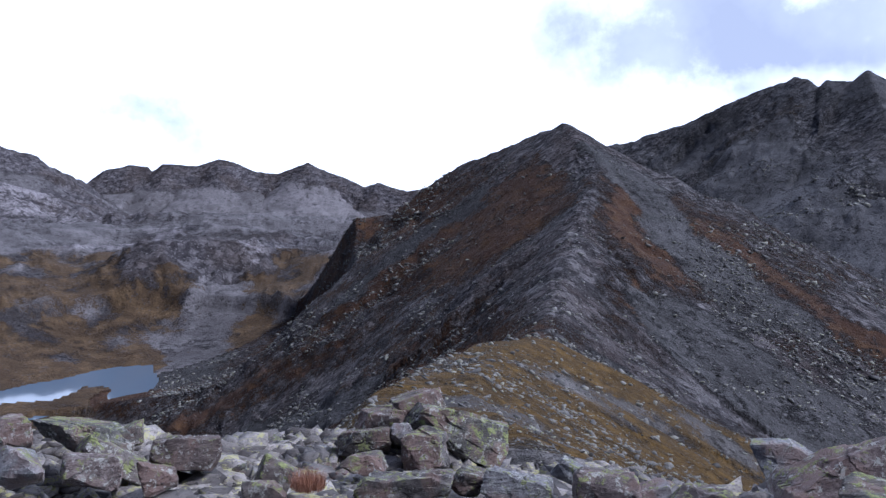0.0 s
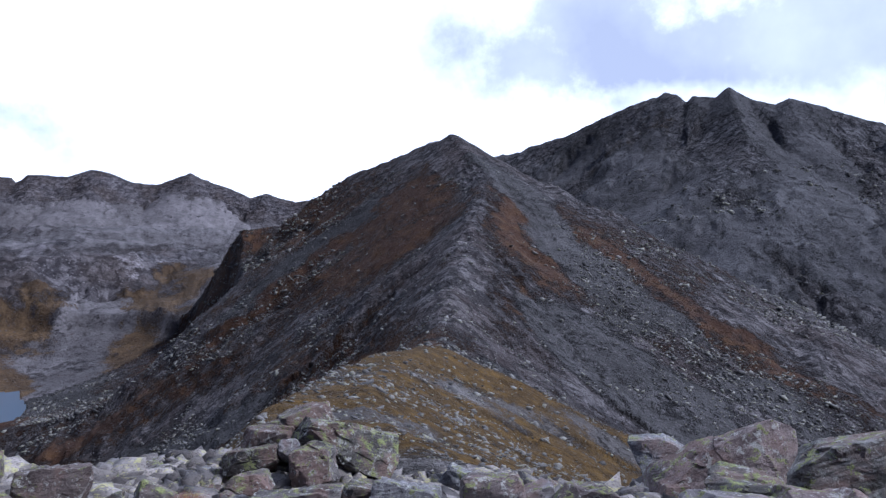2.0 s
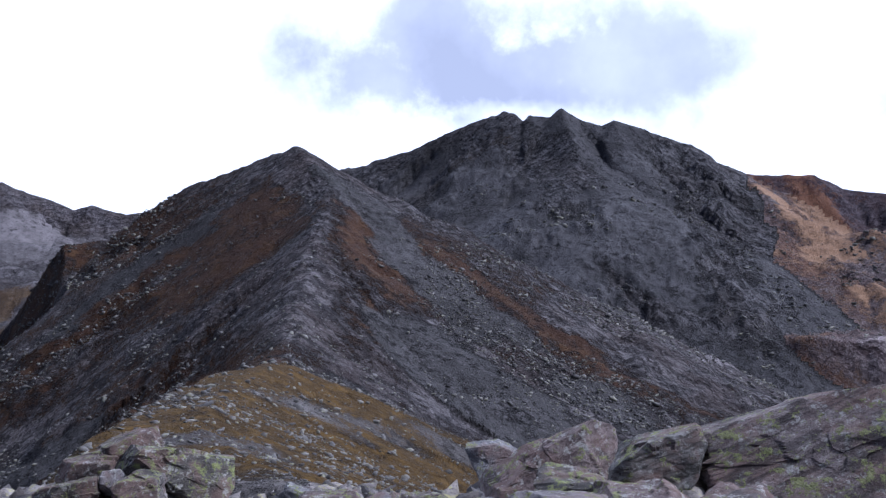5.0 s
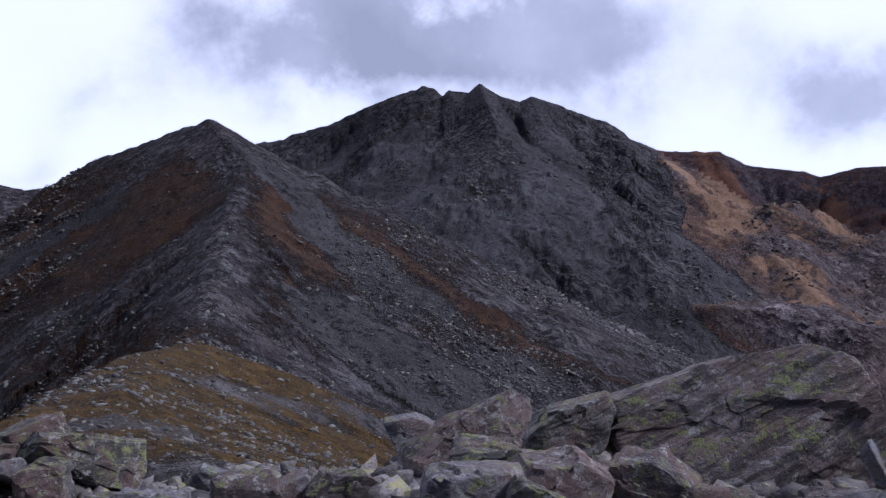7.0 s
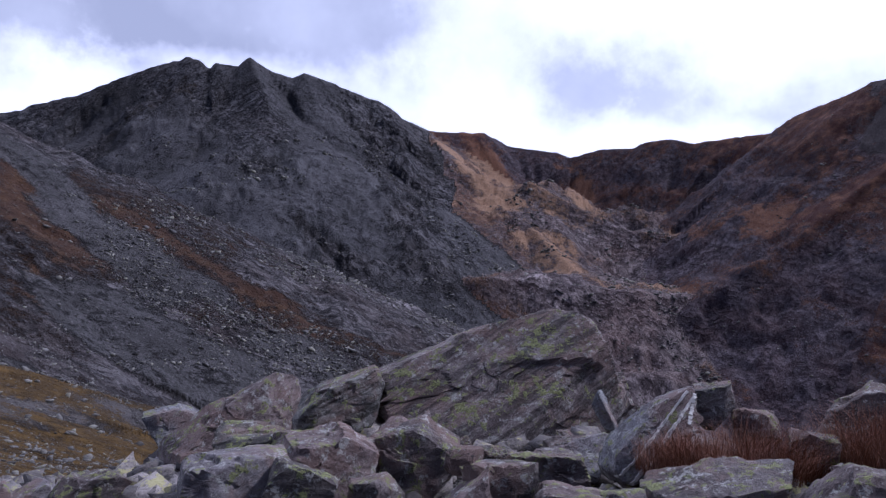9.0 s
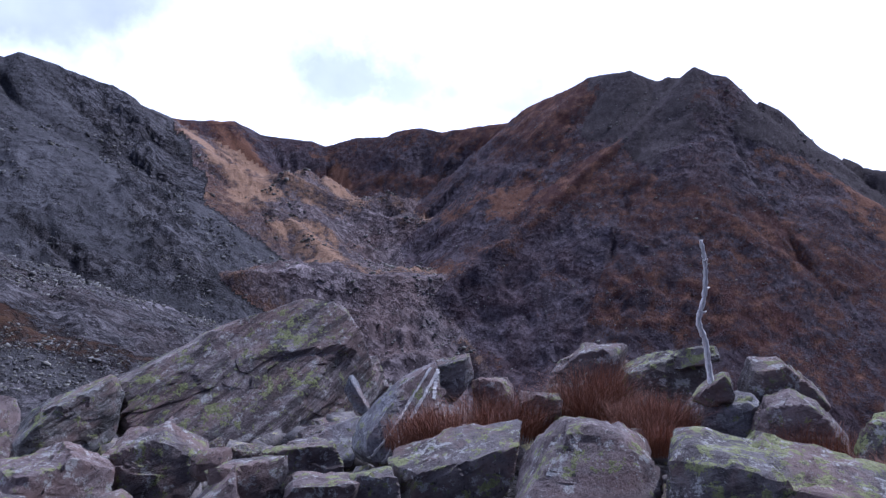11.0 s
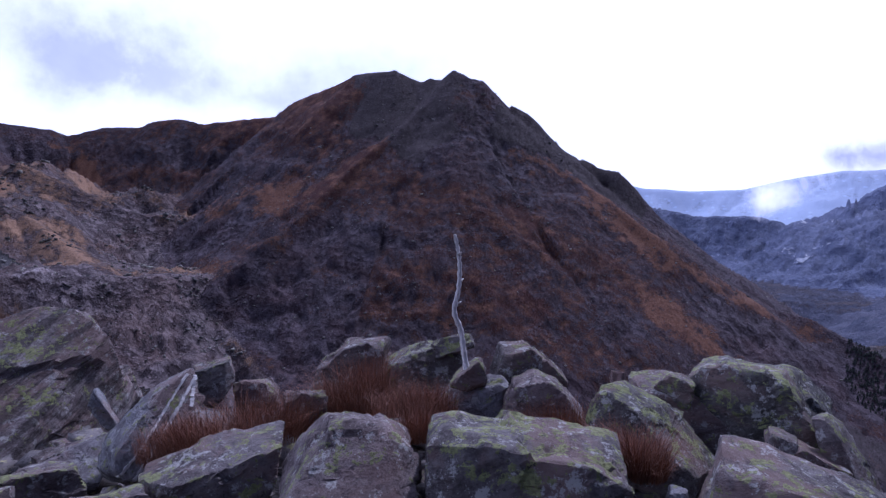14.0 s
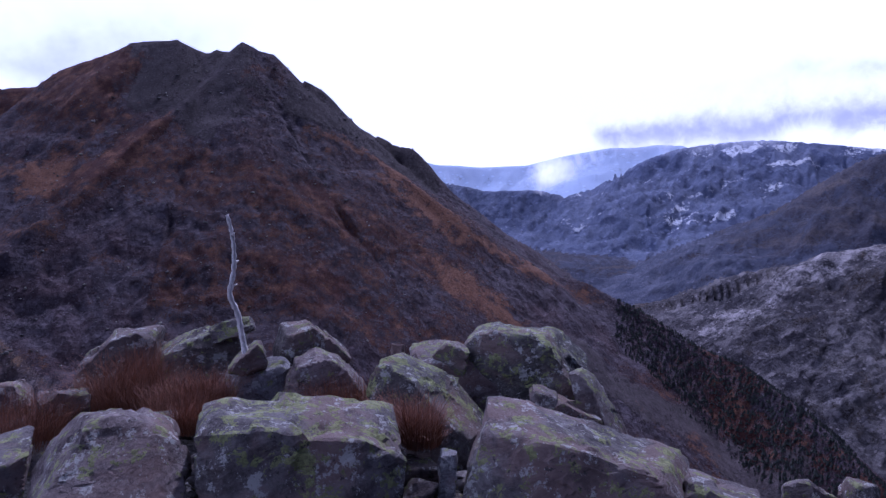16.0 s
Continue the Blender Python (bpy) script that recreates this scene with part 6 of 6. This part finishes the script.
def scatter_rubble():
    rng = np.random.RandomState(21)
    n = 12200
    b = np.concatenate([rng.uniform(-40, 35, 11000), rng.uniform(25, 100, 1200)])
    r = np.concatenate([3.5 + 8.5 * rng.rand(11000), 2.0 + 5.5 * rng.rand(1200)])
    x, y = np.sin(np.radians(b)) * r, np.cos(np.radians(b)) * r
    z = land(x, y)[0]
    z = np.where((b > 100) & (r > 3.2), z - 3, z)
    size = (0.06 + 0.2 * rng.rand(n) ** 2.2) * (0.7 + 0.05 * r)
    m = 13000
    b2, r2 = rng.uniform(-42, 30, m), 3.8 + 7.0 * rng.rand(m)
    x2, y2 = np.sin(np.radians(b2)) * r2, np.cos(np.radians(b2)) * r2
    s2 = (0.07 + 0.24 * rng.rand(m) ** 2.2) * (0.75 + 0.05 * r2)
    heap = np.stack([x2, y2, land(x2, y2)[0] + rng.uniform(0.0, 0.1, m) + 0.05 * s2, s2], -1)
    joined_stones("rubble_stones", "pinkish grey angular stones heaped on the summit", heap, PALE_SCREE)
    joined_stones("rubble", "grey and pinkish small stones covering the summit", np.stack([x, y, z + 0.1 * size, size], -1), PALE_SCREE)


def scatter_scree():
    rng = np.random.RandomState(22)
    n = 60000
    b = np.concatenate([rng.uniform(-34, 60, 46000), rng.uniform(40, 112, 14000)])
    r = np.concatenate([np.exp(rng.uniform(math.log(16), math.log(480), 46000)), rng.uniform(420, 900, 14000)])
    mix_ = rng.permutation(n)
    b, r = b[mix_], r[mix_]
    x, y = np.sin(np.radians(b)) * r, np.cos(np.radians(b)) * r
    z, region, loose, lake, flow, patch, strat = land(x, y)
    clump = fbm(x, y, 14, 3, 71) + 0.6 * fbm(x, y, 60, 2, 72)
    keep = (clump + rng.uniform(-0.35, 0.35, n) > 0.08) & (lake > 3) & np.isin(region, (PEAK, GROUND, MASSIF, BROWN, BENCH))
    keep &= ~((region == GROUND) & (r > 300))
    size = r * (0.0016 + 0.0065 * rng.rand(n) ** 5) * np.where(r > 300, 0.5, 1.0)
    rows = np.stack([x, y, z + 0.05 * size, size], -1)[keep][:21000]
    # blocks strewn over the near turf crest
    b, r = rng.uniform(-16, 34, 3600), np.exp(rng.uniform(math.log(13), math.log(160), 3600))
    x, y = np.sin(np.radians(b)) * r, np.cos(np.radians(b)) * r
    size = r * (0.0022 + 0.0085 * rng.rand(3600) ** 3.5)
    rows = np.concatenate([rows, np.stack([x, y, land(x, y)[0] + 0.1 * size, size], -1)])
    joined_stones("scree_stones", "grey blocks and boulders scattered over turf and scree slopes", rows, SCREE)


def scatter_blocks():
    """Broken blocks lying thick on the crags and slopes across the valley."""
    rng = np.random.RandomState(24)
    n = 150000
    b = rng.uniform(-22, 66, n)
    r = np.exp(rng.uniform(math.log(140), math.log(1000), n))
    x, y = np.sin(np.radians(b)) * r, np.cos(np.radians(b)) * r
    z, region, loose, lake, flow, patch, strat = land(x, y)
    clump = 0.7 * fbm(x, y, 9 + 0.02 * r[0], 3, 171) + 0.6 * fbm(x, y, 50, 3, 172) - 0.5 * patch["turf"] - 0.3 * patch["gold"] + 0.15 * patch["crag"]
    keep = (clump + rng.uniform(-0.2, 0.2, n) > np.where(region == PEAK, 0.10, 0.26)) & (lake > 4) & np.isin(region, (PEAK, MASSIF, BENCH)) & (z < 0.085 * r) & ~((region == PEAK) & (z > 36))
    size = r * (0.0010 + 0.0034 * rng.rand(n) ** 4)
    rows = np.stack([x, y, z + 0.12 * size, size], -1)[keep][:26000]
    joined_stones("slope_blocks", "grey broken blocks lying on the mountain slopes", rows, SCREE, 0, 0.75)


scatter_rubble()
scatter_scree()
scatter_blocks()


# ---- weathered stick and red grass ----
def stick_material():
    m, t, b = material("weathered_wood")
    n = Nodes(t)
    p = t.nodes.new("ShaderNodeTexCoord").outputs["Object"]
    grain = n.noise(n.stretch(p, (60, 60, 4)), 1.5, 5, 0.6)
    c = n.mix(n.ramp(grain, 0.35, 0.65), (0.42, 0.40, 0.39), (0.78, 0.76, 0.74))
    c = n.mix(n.ramp(n.noise(p, 14, 3), 0.62, 0.7, 0, 0.8), c, (0.10, 0.085, 0.08))
    t.links.new(c, b.inputs["Base Color"])
    b.inputs["Roughness"].default_value = 0.8
    t.links.new(n.bump(grain, 0.5, 0.004), b.inputs["Normal"])
    return m


def tube(bm, pts, radii, sides=10):
    """A round rod along points."""
    rings = []
    for k, p in enumerate(pts):
        d = (pts[min(k + 1, len(pts) - 1)] - pts[max(k - 1, 0)]).normalized()
        u = d.orthogonal().normalized()
        v = d.cross(u)
        rings.append([bm.verts.new(p + (u * math.cos(2 * math.pi * j / sides) + v * math.sin(2 * math.pi * j / sides)) * radii[k] * (1 + 0.12 * math.sin(3 * j + k * 1.7))) for j in range(sides)])
    for a, b in zip(rings[:-1], rings[1:]):
        for j in range(sides):
            bm.faces.new((a[j], a[(j + 1) % sides], b[(j + 1) % sides], b[j]))
    bm.faces.new(rings[0][::-1])
    bm.faces.new(rings[-1])


def build_stick():
    way = [Vector(p) for p in ((5.04, 0.66, 0.24), (5.09, 0.69, 0.39), (5.09, 0.71, 0.55), (5.08, 0.75, 0.68), (5.09, 0.72, 0.83), (5.09, 0.71, 0.98), (5.09, 0.72, 1.10), (5.08, 0.74, 1.21))]
    base = way[0].copy()
    pts, rad = [], []
    for k in range(len(way) - 1):
        p0, p1, p2, p3 = way[max(k - 1, 0)], way[k], way[k + 1], way[min(k + 2, len(way) - 1)]
        for s in range(6):
            u = s / 6
            q = 0.5 * ((2 * p1) + (p2 - p0) * u + (2 * p0 - 5 * p1 + 4 * p2 - p3) * u * u + (3 * p1 - p0 - 3 * p2 + p3) * u ** 3)
            pts.append(q - base)
            rad.append(0.0205 - 0.0095 * (k + u) / (len(way) - 1) + 0.003 * math.sin(2.3 * (k * 6 + s)))
    bm = bmesh.new()
    tube(bm, pts, rad)
    for k, away in ((26, (0.05, -0.02, 0.012)), (34, (-0.035, -0.02, 0.02)), (20, (0.02, -0.04, 0.015))):
        tube(bm, [pts[k], pts[k] + Vector(away)], [0.011, 0.005], 6)
    me = bpy.data.meshes.new("wooden_stick")
    bm.to_mesh(me)
    bm.free()
    me.shade_smooth()
    me.materials.append(stick_material())
    ob = new("wooden_stick", me)
    ob.location = base
    tagged(ob, "bleached crooked wooden stick standing upright between boulders", "stick")


build_stick()


def grass_material():
    m, t, b = material("red_grass")
    n = Nodes(t)
    rnd = t.nodes.new("ShaderNodeNewGeometry").outputs["Random Per Island"]
    c = n.mix(rnd, (0.11, 0.036, 0.022), (0.36, 0.155, 0.08))
    t.links.new(c, b.inputs["Base Color"])
    b.inputs["Roughness"].default_value = 0.7
    return m


RED_GRASS = grass_material()


def grass_tuft(x, y, z, width, tall, seed, blades=2000):
    rng = random.Random(seed)
    verts, faces = [], []
    sway = rng.uniform(0, 2 * math.pi)
    for k in range(blades):
        a, q = rng.uniform(0, 2 * math.pi), math.sqrt(rng.random())
        bx, by = math.cos(a) * q * width * 0.62, math.sin(a) * q * width * 0.62
        h = tall * (0.25 + 1.0 * rng.random() ** 1.6) * (1 - 0.35 * q)
        lean = rng.uniform(0, 1.1) ** 1.5 + 0.15 * q
        d = sway + rng.uniform(-1.3, 1.3) if rng.random() < 0.6 else a + rng.uniform(-1.8, 1.8)
        w = rng.uniform(0.0005, 0.0012)
        ux, uy = -math.sin(d + rng.uniform(-1, 1)) * w, math.cos(d + rng.uniform(-1, 1)) * w
        i = len(verts)
        for s, ww in ((0, 1), (0.45, 0.9), (0.8, 0.6)):
            off = lean * h * s * s
            px, py, pz = bx + math.cos(d) * off, by + math.sin(d) * off, h * s * (1 - 0.15 * s * lean) - 0.03
            verts += [(px - ux * ww, py - uy * ww, pz), (px + ux * ww, py + uy * ww, pz)]
        off = lean * h
        verts.append((bx + math.cos(d) * off, by + math.sin(d) * off, h * (1 - 0.2 * lean) - 0.03))
        faces += [(i, i + 1, i + 3, i + 2), (i + 2, i + 3, i + 5, i + 4), (i + 4, i + 5, i + 6)]
    me = bpy.data.meshes.new("grass_tuft")
    me.from_pydata(verts, [], faces)
    me.materials.append(RED_GRASS)
    ob = new("grass_tuft", me)
    ob.location = (x, y, z + 0.06)
    tagged(ob, "tuft of fine rusty red autumn grass between boulders", "grass", "tufts of red grass")


TUFTS = [
    (4.50, 2.06, -0.10, 0.32, 0.35),
    (4.66, 1.93, -0.10, 0.40, 0.36),
    (4.82, 1.80, -0.11, 0.26, 0.30),
    (5.22, 1.49, -0.09, 0.48, 0.41),
    (5.36, 1.37, -0.03, 0.33, 0.37),
    (4.80, 1.09, -0.02, 0.32, 0.27),
    (4.83, 0.91, 0.01, 0.32, 0.27),
    (4.06, 2.27, -0.02, 0.30, 0.21),
    (4.21, 2.19, -0.02, 0.21, 0.18),
    (4.33, 0.88, 0.05, 0.19, 0.22),
    (4.09, 2.16, 0.07, 0.30, 0.19),
    (5.15, 1.46, -0.08, 0.43, 0.43),
    (4.96, 0.97, -0.04, 0.40, 0.25),
    (4.75, 0.07, -0.01, 0.41, 0.20),
    (4.02, -0.37, 0.00, 0.17, 0.30),
    (4.13, -0.30, -0.00, 0.12, 0.20),
    (4.34, -0.26, -0.04, 0.19, 0.25),
    (-0.96, 5.66, -0.47, 0.21, 0.15),
]
for k, row in enumerate(TUFTS):
    grass_tuft(*row, 700 + k)
